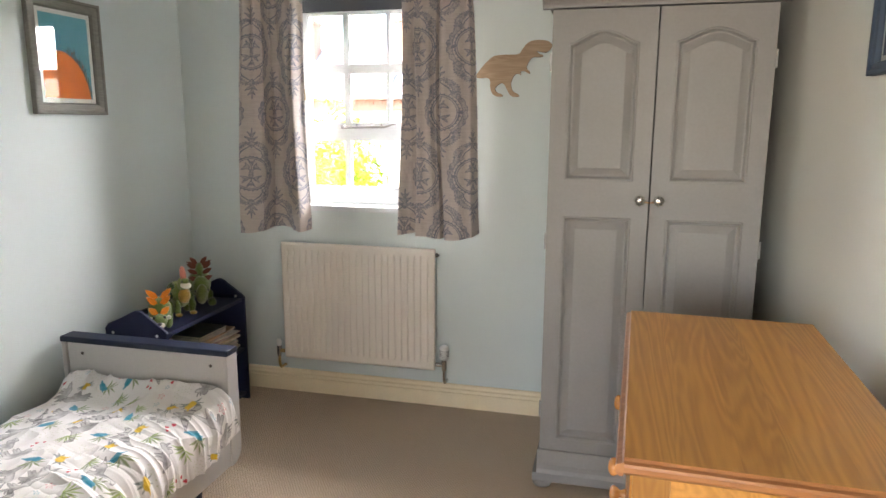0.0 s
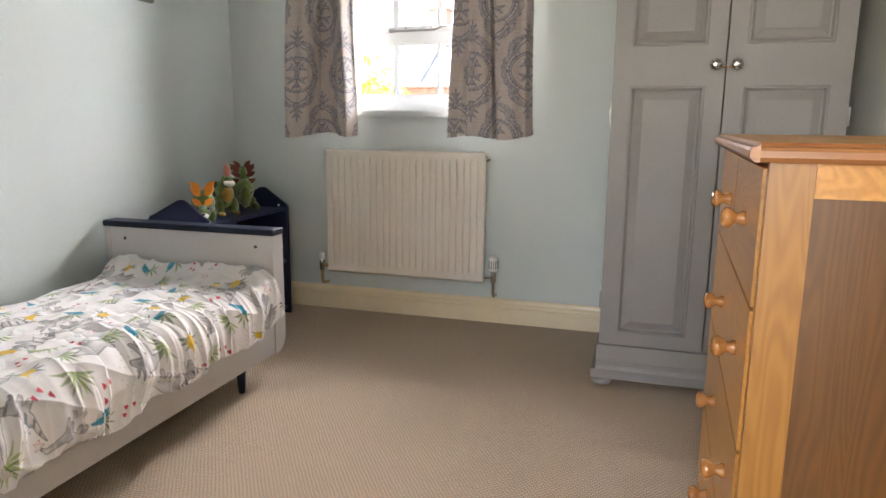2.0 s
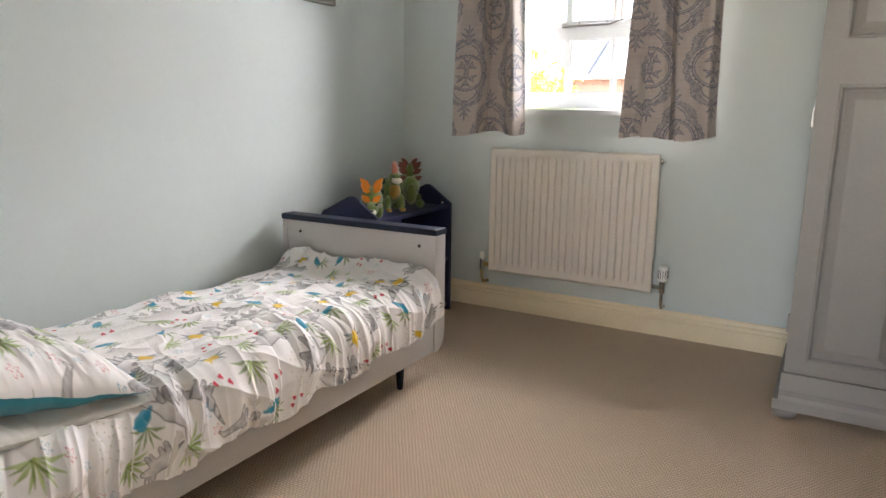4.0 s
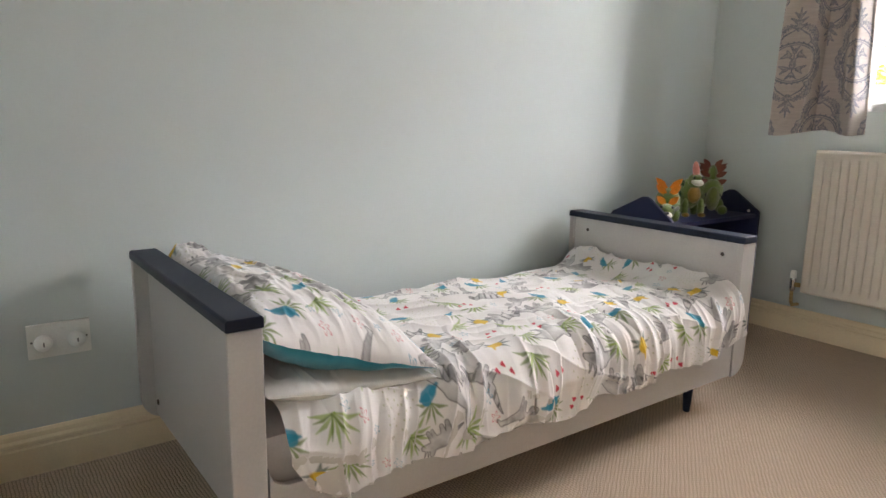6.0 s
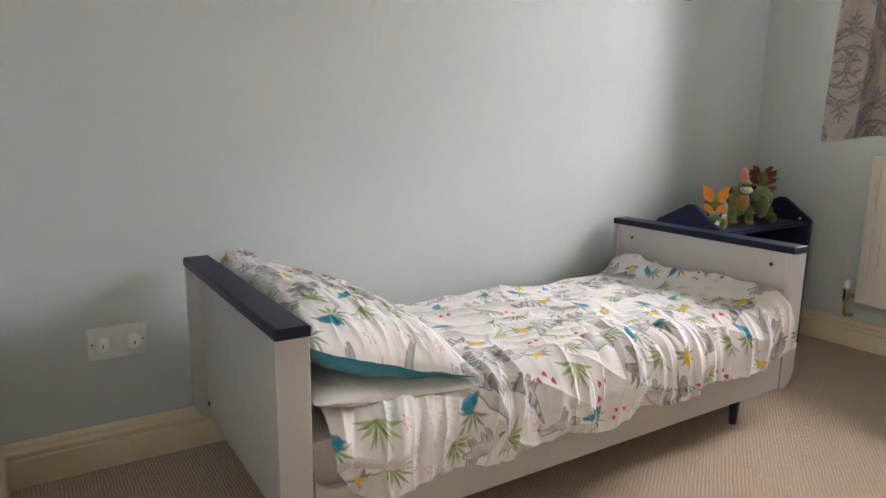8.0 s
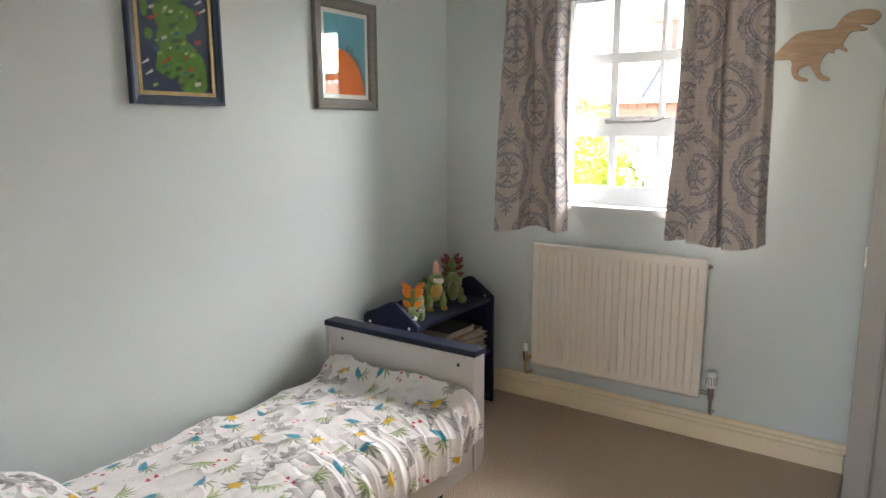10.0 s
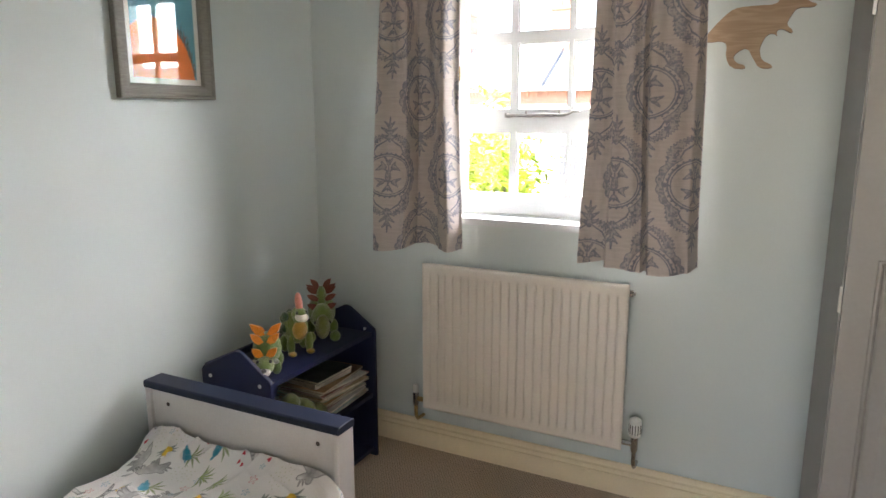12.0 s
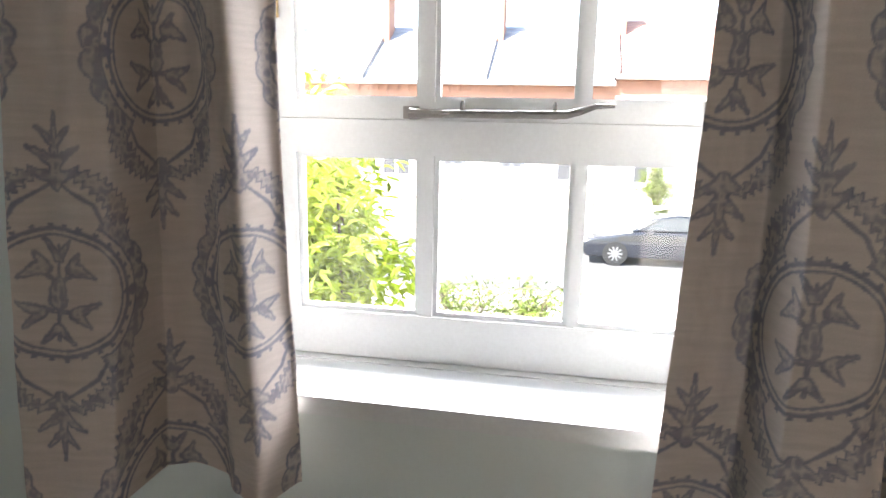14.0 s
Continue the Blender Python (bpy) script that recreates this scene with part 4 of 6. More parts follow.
bed_end(0.690, 0.760, -1)
bed_end(2.334, 2.410, 1)
for x0, x1 in ((BX1 - 0.021, BX1 - 0.003), (BX0 + 0.003, BX0 + 0.021)):
    n = 6
    pts = [(0.762, 0.105), (2.333, 0.105), (2.333, 0.265)]
    pts += [(2.333 - 0.045 + 0.045 * math.cos(math.pi / 2 * k / n) - 0.0, 0.265 - 0.045 * math.sin(math.pi / 2 * k / n)) for k in range(1, n + 1)]
    pts += [(0.762 + 0.045 - 0.045 * math.sin(math.pi / 2 * k / n), 0.265 - 0.045 * math.cos(math.pi / 2 * k / n)) for k in range(0, n + 1)]
    under(part("side_rail", prism(pts, 0, x0, x1, 0.0015, 1), BED_GREY), bed)
under(part("slat_base", box(BX0 + 0.022, BX1 - 0.022, 0.775, 2.335, 0.165, 0.185), BED_GREY), bed)
for lx in (BX0 + 0.055, BX1 - 0.055):
    for ly in (0.90, 2.186):
        under(part("leg", lathe([(0.010, 0), (0.011, 0.004), (0.019, 0.115), (0.019, 0.166)], pose(lx, ly, 0), 16), BED_NAVY, None, "dark tapered leg", 40), bed)


def soft_slab(name, x0, x1, y0, y1, z0, z1, mat, label, category, puff=0.012):
    bm = box(x0, x1, y0, y1, z0, z1)
    bmesh.ops.subdivide_edges(bm, edges=bm.edges, cuts=9, use_grid_fill=True)
    cx, cy = (x0 + x1) / 2, (y0 + y1) / 2
    for v in bm.verts:
        u, w = abs(v.co.x - cx) / (x1 - x0) * 2, abs(v.co.y - cy) / (y1 - y0) * 2
        if v.co.z > (z0 + z1) / 2 + 0.3 * (z1 - z0):
            v.co.z += puff * (1 - u ** 4) * (1 - w ** 4) - 0.02 * max(u ** 12, w ** 12)
        v.co.x += 0.004 * noise.noise(v.co * 9)
    ob = part(name, bm, mat, None, "", 60)
    return tagged(ob, label, category)


soft_slab("mattress", BX0 + 0.026, BX1 - 0.028, 0.768, 2.328, 0.1855, 0.335, SHEET_GREY, "mattress in a pale grey fitted sheet", "mattress")


# ---------------------------------------------------------------- printed bedding
def dinosaur_print(u, v, seed, size=0.17):
    """White cotton with scattered grey dinosaurs, green fronds, blue and yellow plants, red stars: its colour at (u, v), in metres."""
    col = np.ones(u.shape + (3,)) * np.array([0.86, 0.83, 0.825])
    rs = np.random.RandomState(seed)
    RED, BLUE, YELLOW, MOSS, LIME, SLATE_GREEN = (0.60, 0.02, 0.06), (0.02, 0.27, 0.42), (0.76, 0.50, 0.03), (0.17, 0.25, 0.05), (0.33, 0.44, 0.10), (0.07, 0.12, 0.11)

    def ink(base, d, c, w=0.0026, strength=1.0):
        a = (smooth01(d, w) * strength * 0.95)[..., None]
        return base * (1 - a) + np.array(c) * a

    def sprig(base, x, y, ox, oy, angles, length, wide, c, strength=0.95):
        for a in angles:
            mx, my = ox + 0.55 * length * math.sin(a), oy + 0.55 * length * math.cos(a)
            d = np.minimum(capsule(x, y, ox, oy, mx, my, 0.0008, wide), capsule(x, y, mx, my, ox + length * math.sin(a * 1.12), oy + length * math.cos(a * 1.12), wide, 0.0006))
            base = ink(base, d, c, 0.0024, strength)
        return base
    legs = ((-0.42, -0.10, -0.52, -0.60, 0.14, 0.09), (-0.22, -0.12, -0.24, -0.56, 0.12, 0.08), (0.18, -0.12, 0.22, -0.58, 0.12, 0.08), (0.34, -0.08, 0.46, -0.60, 0.13, 0.09))
    beasts = {
        "horned": legs + ((-0.34, 0.02, 0.30, 0.04, 0.30, 0.28), (-0.55, 0.02, -1.25, -0.16, 0.18, 0.02), (0.50, 0.06, 0.92, -0.10, 0.22, 0.11), (0.46, 0.22, 0.60, 0.40, 0.14, 0.11), (0.84, 0.08, 1.06, 0.32, 0.05, 0.01), (0.72, 0.16, 0.86, 0.42, 0.05, 0.01)),
        "long": legs + ((-0.30, 0.0, 0.28, 0.02, 0.26, 0.24), (-0.45, 0.02, -1.55, -0.30, 0.16, 0.02), (0.42, 0.12, 0.86, 0.86, 0.14, 0.09), (0.86, 0.86, 1.10, 0.84, 0.11, 0.06)),
        "striped": ((-0.35, 0.04, 0.32, 0.10, 0.27, 0.24), (-0.50, 0.06, -1.40, 0.30, 0.18, 0.02), (0.40, 0.18, 0.74, 0.46, 0.15, 0.13), (0.74, 0.47, 1.08, 0.40, 0.15, 0.08), (-0.12, -0.05, -0.26, -0.62, 0.17, 0.08), (0.12, -0.05, 0.08, -0.62, 0.15, 0.08), (0.36, 0.0, 0.52, -0.16, 0.06, 0.03)),
    }
    kinds = ["horned", "frond", "blue", "stars", "yellow", "hearts", "long", "frond", "dots", "striped", "stars", "blue", "horned", "yellow", "hearts", "dots", "frond"]
    u0, u1, v0, v1 = u.min(), u.max(), v.min(), v.max()
    cells = []
    cell = size * 0.46
    k = 0
    for j, cv in enumerate(np.arange(v0 - cell, v1 + cell, cell)):
        for cu in np.arange(u0 - cell, u1 + cell, cell):
            cells.append((cu + (0.5 * cell if j % 2 else 0) + rs.uniform(-0.2, 0.2) * cell, cv + rs.uniform(-0.2, 0.2) * cell, kinds[(k * 4 + j * 7 + rs.randint(0, 2)) % len(kinds)], rs.uniform(-0.9, 0.9), rs.choice([-1, 1]), rs.uniform(0.9, 1.2)))
            k += 1
    for cu, cv, kind, ang, flip, sc in cells:
        sel = (np.abs(u - cu) < 0.13) & (np.abs(v - cv) < 0.13)
        if not sel.any():
            continue
        x, y = (u[sel] - cu) * flip / sc, (v[sel] - cv) / sc
        x, y = x * math.cos(ang) - y * math.sin(ang), x * math.sin(ang) + y * math.cos(ang)
        base = col[sel]
        if kind in beasts:
            q = 0.052
            X, Y = x / q, y / q
            X = X + 0.08 * (fbm(X * 2 + cu * 5, Y * 2, 15, 2) - 0.5)
            d = np.full(x.shape, 9.0)
            for st in beasts[kind]:
                d = np.minimum(d, capsule(X, Y, *st))
            wash = 0.52 + 1.3 * (fbm(X * 2.2 + cu * 9, Y * 2.2, 5, 3) - 0.5) + 0.25 * np.clip(-Y, 0, 0.6)
            base = ink(base, d * q, (0.20, 0.19, 0.205), 0.003, np.clip(wash, 0.12, 0.92))
            if kind == "striped":
                mark = np.abs(((X * 2.6 + 0.4 * Y) % 1) - 0.5)
                base = ink(base, np.where((d < -0.03) & (mark < 0.17) & (Y > -0.1), -0.01, 0.01), (0.10, 0.095, 0.105), 0.0025, 0.75)
            base = ink(base, np.abs(d) * q - 0.0005 - 0.0006 * fbm(X * 5, Y * 5, 7, 2), (0.05, 0.045, 0.05), 0.0020, 0.9)
        elif kind == "frond":
            base = sprig(base, x, y, 0, -0.015, (-1.5, -1.05, -0.6, -0.2, 0.25, 0.7, 1.2), 0.043, 0.0034, MOSS if flip > 0 else LIME, 0.85)
            base = sprig(base, x, y, 0.004, -0.013, (-0.85, 0.0, 0.95), 0.034, 0.0022, LIME if flip > 0 else MOSS)
        elif kind == "blue":
            base = sprig(base, x, y, 0, 0.004, (-1.3, -0.8, -0.3, 0.3, 0.8, 1.3), 0.036, 0.0032, MOSS, 0.85)
            for st in ((-0.006, -0.014, 0.010, -0.002, 0.010, 0.012), (0.006, -0.004, 0.026, 0.002, 0.007, 0.002), (-0.006, -0.012, -0.020, -0.024, 0.006, 0.003)):
                base = ink(base, capsule(x, y, *st), BLUE, 0.0026, 0.95)
        elif kind == "yellow":
            base = sprig(base, x, y, 0, -0.006, (-1.7, -1.25, -0.8, 0.9, 1.3, 1.7), 0.033, 0.0036, SLATE_GREEN, 0.8)
            for st in ((-0.005, 0.0, 0.010, 0.006, 0.011, 0.008), (0.004, 0.004, 0.010, 0.024, 0.006, 0.002)):
                base = ink(base, capsule(x, y, *st), YELLOW)
        elif kind == "stars":
            for px, py, c, r in ((0.0, 0.0, RED, 0.0105), (0.034, -0.020, BLUE, 0.010), (-0.032, 0.024, BLUE, 0.007)):
                t5, rr = np.arctan2(y - py, x - px), np.hypot(x - px, y - py)
                base = ink(base, np.abs(rr - r * (0.70 + 0.36 * np.cos(5 * t5))) - 0.0008, c, 0.0020)
        elif kind == "hearts":
            for px, py in ((-0.010, 0.0), (0.010, -0.005), (0.026, 0.014)):
                for o in (-0.0026, 0.0026):
                    base = ink(base, capsule(x, y, px + o, py + 0.003, px, py - 0.004, 0.0036, 0.0012), RED, 0.002)
        else:
            for i in range(26):
                a, r = i * 2.4, 0.0068 * math.sqrt(i)
                base = ink(base, np.hypot(x - r * math.cos(a) * 1.2, y - r * math.sin(a)) - 0.0013, (0.42, 0.43, 0.20), 0.002, 0.8)
        col[sel] = base
    return col


def duvet():
    """A toddler duvet that lies over the mattress and hangs, gathered, over the outer rail."""
    nu, nv = 900, 540
    v = np.linspace(0, 1, nu)[:, None] * np.ones((1, nv))
    s = np.linspace(0, 1.0, nv)[None, :] * np.ones((nu, 1))
    y = 0.805 + 1.524 * v
    top, drop = 0.703, 0.098 + 0.025 * (1 - v) ** 2 + 0.010 * np.sin(v * 31) + 0.035 * (fbm(v * 14, v * 0, 8) - 0.5)
    drop = drop * np.clip(0.75 + v * 9, 0, 1)
    run = s * (top + drop)
    r = 0.075
    flat = np.clip(run, 0, top - r)
    ang = np.clip((run - (top - r)) / r, 0, math.pi / 2)
    down = np.clip(run - (top - r) - r * math.pi / 2, 0, 9)
    edge = np.clip((run - 0.28) / 0.40, 0, 1)
    edge = edge * edge * (3 - 2 * edge)
    # soft folds that run in from the hanging edge, dying out over the top, where long slack waves lie across
    wob = fbm(y * 3, run * 2.2, 11, 2)
    lean = y + 0.22 * run + 0.10 * (wob - 0.5)
    fold = np.abs(2 * vnoise(lean * 11, run * 2.6 + 3, 61) - 1) ** 0.7
    fold = fold * (0.3 + 0.9 * vnoise(lean * 5, run * 3.5, 64)) + 0.35 * np.abs(2 * vnoise(lean * 24 + 4, run * 5.0, 63) - 1) ** 0.7
    wave = 1 - np.abs(2 * vnoise(run * 8.5 + y * 1.9 + 0.5 * wob, y * 3.2 - run * 0.8, 67) - 1)
    wave = wave ** 1.2
    crease = 1 - np.abs(2 * vnoise(run * 16 - y * 5, y * 7 + run * 4, 21) - 1)
    puff = fbm(y * 3.5 + 3, run * 4, 31, 2) - 0.5
    fine = fbm(y * 20, run * 16, 71, 2) - 0.5
    foot = np.clip((y - 2.165) / 0.16, 0, 1) ** 2
    # sharp gathers along the hanging side, strongest half way down the bed
    pinch = 1 - np.abs(2 * vnoise(lean * 13 + 2.5 * run, run * 1.6, 81) - 1)
    pinch = pinch ** 3 * np.clip((run - 0.42) / 0.25, 0, 1) * np.exp(-((y - 1.65) / 0.55) ** 2)
    gather = (1 - np.abs(2 * vnoise(lean * 34 + 2 * run, run * 2.2 + 5, 83) - 1)) ** 2 * np.clip((run - 0.5) / 0.2, 0, 1) * (0.35 + 0.65 * vnoise(y * 6, run * 0, 84))
    off = 0.022 * fold * edge + 0.024 * pinch + 0.011 * gather + 0.024 * wave * (1 - 0.75 * edge) + 0.011 * crease ** 3 * (1 - 0.4 * edge) + 0.003 * fine + 0.026 * puff * (1 - 0.5 * edge)
    off = off + 0.004 + 0.010 * np.clip(down / 0.08, 0, 1)
    crown = 0.336 + 0.020 * np.sin(np.pi * np.clip(run / top, 0, 1)) ** 0.7 + foot * (0.052 + 0.018 * np.clip(1 - run / 0.2, 0, 1)) - 0.03 * np.clip(1 - run / 0.10, 0, 1) ** 2
    x = -2.116 + flat + r * np.sin(ang) + off * np.sin(ang) + 0.010 * foot * np.clip(run / top, 0, 1) ** 4
    z = crown - r * (1 - np.cos(ang)) - down + off * np.cos(ang)
    yy = y + 0.010 * (fbm(y * 6, run * 6, 51) - 0.5) * (1 - foot) + 0.012 * (vnoise(lean * 13 + 2, run * 2, 66) - 0.5) * edge
    # the loose end under the pillows
    yy = yy + np.clip(1 - v / 0.1, 0, 1) * 0.05 * np.clip((0.7 - s), 0, 1)
    yy = yy + np.clip(1 - v / 0.2, 0, 1) * 0.6 * down
    P = np.stack([x, np.minimum(yy, 2.346), z], -1)
    ob = sheet("duvet", P, dinosaur_print(y, run, 4), PRINT_DUVET)
    line(P, ob, (0, 0, -0.010), "underside")
    return tagged(ob, "rumpled white duvet printed with grey dinosaurs and coloured plants", "duvet")


duvet()


def pillow(name, cx, cy, z_head, z_foot, lx, ly, rise, sag, flap, mat, colours, label, seed, teal=False):
    """A filled pillow that slopes down from the bed's end."""
    n, k = 300, 200
    a = np.linspace(-1, 1, n)[:, None] * np.ones((1, k))
    b = np.linspace(-1, 1, k)[None, :] * np.ones((n, 1))
    prof = np.clip((1 - np.abs(a) ** 3.2) * (1 - np.abs(b) ** 2.6), 0, 1) ** 0.55
    crease = np.clip(1 - np.abs(fbm(a * 3 + seed, b * 4, seed, 3) - 0.5) * 6, 0, 1)
    pinch = 1 - 0.07 * (1 - np.abs(b)) ** 1 * (np.abs(a) > 0.0) * np.abs(a) ** 3
    x = cx + a * lx / 2 * pinch
    y = cy + b * ly / 2 * (1 - 0.05 * (1 - np.abs(a)) * np.abs(b) ** 3)
    base = z_head + (z_foot - z_head) * (b + 1) / 2
    base = base - 0.016 * np.sin(np.pi * (b + 1) / 2) + 0.010 * (fbm(b * 4 + 7, a * 2, seed + 2, 3) - 0.5)
    # the loose open end of the case stands up, crumpled, in the corner by the wall
    loose = flap * np.exp(-((a + 0.86) / 0.16) ** 2 - ((b + 0.75) / 0.35) ** 2) * (0.7 + 0.9 * fbm(a * 14, b * 10, seed + 9, 3))
    tuck = 1 - 0.72 * np.clip((b + 1) / 2, 0, 1) ** 1.3
    up = base + rise * prof + 0.010 * (fbm(a * 3, b * 3, seed + 5) - 0.5) * prof + 0.010 * crease * prof + loose
    lo = base - sag * prof * tuck + loose
    P = np.stack([x, y, up], -1)
    Q = np.stack([x, y, lo - 0.0005], -1)[::-1]
    col = colours(x, y)
    body = sheet(name, P, col, mat)
    under_col = np.ones(col.shape) * (np.array([0.03, 0.27, 0.37]) if teal else np.array([0.62, 0.60, 0.57]))
    under_col = under_col * (0.9 + 0.2 * fbm(a * 6, b * 6, 3))[..., None]
    back = sheet("underside", Q, under_col, PRINT_DUVET, body, "teal cotton underside" if teal else "")
    return tagged(body, label, "pillow", group="pillows on the bed")


pillow("pillow", -1.770, 0.965, 0.398, 0.356, 0.70, 0.39, 0.045, 0.056, 0.0, PRINT_DUVET, lambda x, y: np.ones(x.shape + (3,)) * np.array([0.62, 0.59, 0.56]), "off-white cotton pillow under the printed one", 2)
pillow("pillow", -1.775, 0.968, 0.512, 0.376, 0.70, 0.40, 0.108, 0.088, 0.045, PRINT_DUVET, lambda x, y: dinosaur_print(x + 0.03, y, 17), "dinosaur-printed pillow with a teal underside", 6, True)

# ---------------------------------------------------------------- bookcase
bk = thing("bookcase", "navy painted low bookcase with pointed side panels, in the corner", "bookcase", at=(-1.98, 2.84, 0))
KX0, KX1, KY0, KY1 = -2.100, -1.800, 2.530, 3.160
END = [(KX0, 0.0), (KX1, 0.0), (KX1, 0.540), (KX1 - 0.005, 0.549), (KX1 - 0.112, 0.624), (KX1 - 0.128, 0.631), (KX1 - 0.148, 0.630), (KX0 + 0.045, 0.575), (KX0 + 0.008, 0.556), (KX0, 0.545)]
for y0, y1 in ((KY0, KY0 + 0.016), (KY1 - 0.016, KY1)):
    under(part("side_panel", prism(END, 1, y0, y1, 0.002, 1), SHELF_NAVY), bk)
for z in (0.535, 0.275, 0.04):
    under(part("shelf", box(KX0 + 0.012, KX1 - 0.012, KY0 + 0.0165, KY1 - 0.0165, z - 0.016, z, 0.002, 1), SHELF_NAVY), bk)
under(part("back_board", box(KX0, KX0 + 0.0115, KY0 + 0.0165, KY1 - 0.0165, 0.02, 0.56), SHELF_NAVY), bk)
for y, s in ((KY0, -1), (KY0 + 0.016, 1), (KY1 - 0.016, -1), (KY1, 1)):
    for x, z in ((KX0 + 0.04, 0.528), (KX1 - 0.045, 0.528), (KX1 - 0.04, 0.268), (KX0 + 0.04, 0.268)):
        if s == 1 and y == KY0 + 0.016 or s == -1 and y == KY1 - 0.016:
            z += 0.018
        under(part("screw_cap", lathe([(0.0065, 0), (0.0065, 0.0025), (0.004, 0.0035)], pose(x, y, z, 90 if s < 0 else -90, 0, 0), 12), PLASTIC_WHITE, None, "white screw cap"), bk)

# ---------------------------------------------------------------- books and magazines
COVERS = [(0.62, 0.60, 0.55), (0.30, 0.42, 0.45), (0.55, 0.42, 0.25), (0.60, 0.58, 0.56), (0.25, 0.10, 0.10), (0.55, 0.55, 0.50), (0.40, 0.25, 0.12), (0.22, 0.42, 0.40), (0.6, 0.6, 0.6), (0.10, 0.12, 0.10)]
PAGES = material("book pages", (0.62, 0.58, 0.50), 0.9, vary=0.15, scale=60, fine=0.1, fine_scale=600, bump=0.1)
rb = random.Random(5)
zz = 0.2755
COVERS = COVERS[:8] + COVERS[2:7] + COVERS[8:]
for k, c in enumerate(COVERS):
    th = rb.choice((0.006, 0.008, 0.010, 0.014, 0.007))
    if k == 13:
        th = 0.022
    lx, ly = rb.uniform(0.20, 0.225), rb.uniform(0.26, 0.30)
    if k >= 13:
        lx, ly = 0.15, 0.21
    book = thing("picture_book" if k >= 13 else "magazine", "slim children's book in a stack on the shelf", "book", group="stack of books", at=(-1.945 + rb.uniform(-0.012, 0.015), 3.0 + rb.uniform(-0.012, 0.0) - (0.03 if k >= 13 else 0), zz))
    book.rotation_euler = (0, 0, radians(rb.uniform(-7, 7)))
    cm = material("book cover", c, 0.45, vary=0.35, scale=14, fine=0.1, fine_scale=40, bump=0.0, coat=0.2)
    part("page_block", box(-lx / 2, lx / 2 - 0.002, -ly / 2 + 0.002, ly / 2 - 0.002, 0.0008, th - 0.0008), PAGES, book)
    part("cover", box(-lx / 2 - 0.001, lx / 2, -ly / 2, ly / 2, th - 0.0008, th), cm, book)
    part("cover", box(-lx / 2 - 0.001, lx / 2, -ly / 2, ly / 2, 0, 0.0008), cm, book)
    zz += th + 0.0004

# ---------------------------------------------------------------- plush toys
PLUSH = lambda name, c, v=0.25: material(name, c, 0.95, vary=v, scale=35, fine=0.25, fine_scale=500, bump=0.9, bump_scale=420, depth=0.004, sheen=0.5)
P_GREEN, P_DARK = PLUSH("green plush", (0.15, 0.21, 0.045)), PLUSH("dark green plush", (0.025, 0.07, 0.025))
P_ORANGE, P_BROWN = PLUSH("orange felt", (0.90, 0.30, 0.02), 0.1), PLUSH("rust felt", (0.17, 0.045, 0.025), 0.15)
P_PINK, P_WHITE = PLUSH("pink felt", (0.62, 0.22, 0.17), 0.1), PLUSH("white felt", (0.75, 0.72, 0.65), 0.05)
P_BLACK, P_YELLOW = PLUSH("black eye", (0.01, 0.01, 0.01), 0.05), PLUSH("mustard plush", (0.42, 0.25, 0.04))
P_LIME = PLUSH("lime plush", (0.20, 0.36, 0.06))
P_OLIVE = PLUSH("olive plush", (0.13, 0.15, 0.03))
TOYMATS = [P_GREEN, P_DARK, P_ORANGE, P_BROWN, P_PINK, P_WHITE, P_BLACK, P_YELLOW, P_LIME, P_OLIVE]


def fin(bm, base, tip, width, thick, mat):
    """A stuffed felt plate: a flat leaf from base to tip."""
    a, t = Vector(base), Vector(tip)
    d = (t - a)
    L = d.length
    side = d.cross(Vector((1, 0, 0.25))).normalized()
    before = set(bm.faces)
    pts = ((0.45, 0), (1, 0.42), (0.70, 0.72), (0.0, 1.0))
    m = Matrix.Translation(a) @ Matrix((side, side.cross(d).normalized(), d / L)).transposed().to_4x4()
    ringf = [Vector((width * r, thick, L * h)) for r, h in pts] + [Vector((-width * r, thick, L * h)) for r, h in reversed(pts[:-1])]
    f1 = [bm.verts.new(m @ p) for p in ringf]
    f2 = [bm.verts.new(m @ Vector((p.x, -p.y, p.z))) for p in ringf]
    bm.faces.new(f1)
    bm.faces.new(f2[::-1])
    for i in range(len(f1)):
        bm.faces.new((f1[i], f2[i], f2[(i + 1) % len(f1)], f1[(i + 1) % len(f1)]))
    for f in bm.faces:
        if f not in before:
            f.material_index = mat


def toy(name, label, m, build):
    bm = bmesh.new()
    build(bm)
    ob = part(name, bm, TOYMATS, None, "", 70)
    ob.matrix_world = m
    return tagged(ob, label, "soft toy", group="soft toy dinosaurs")


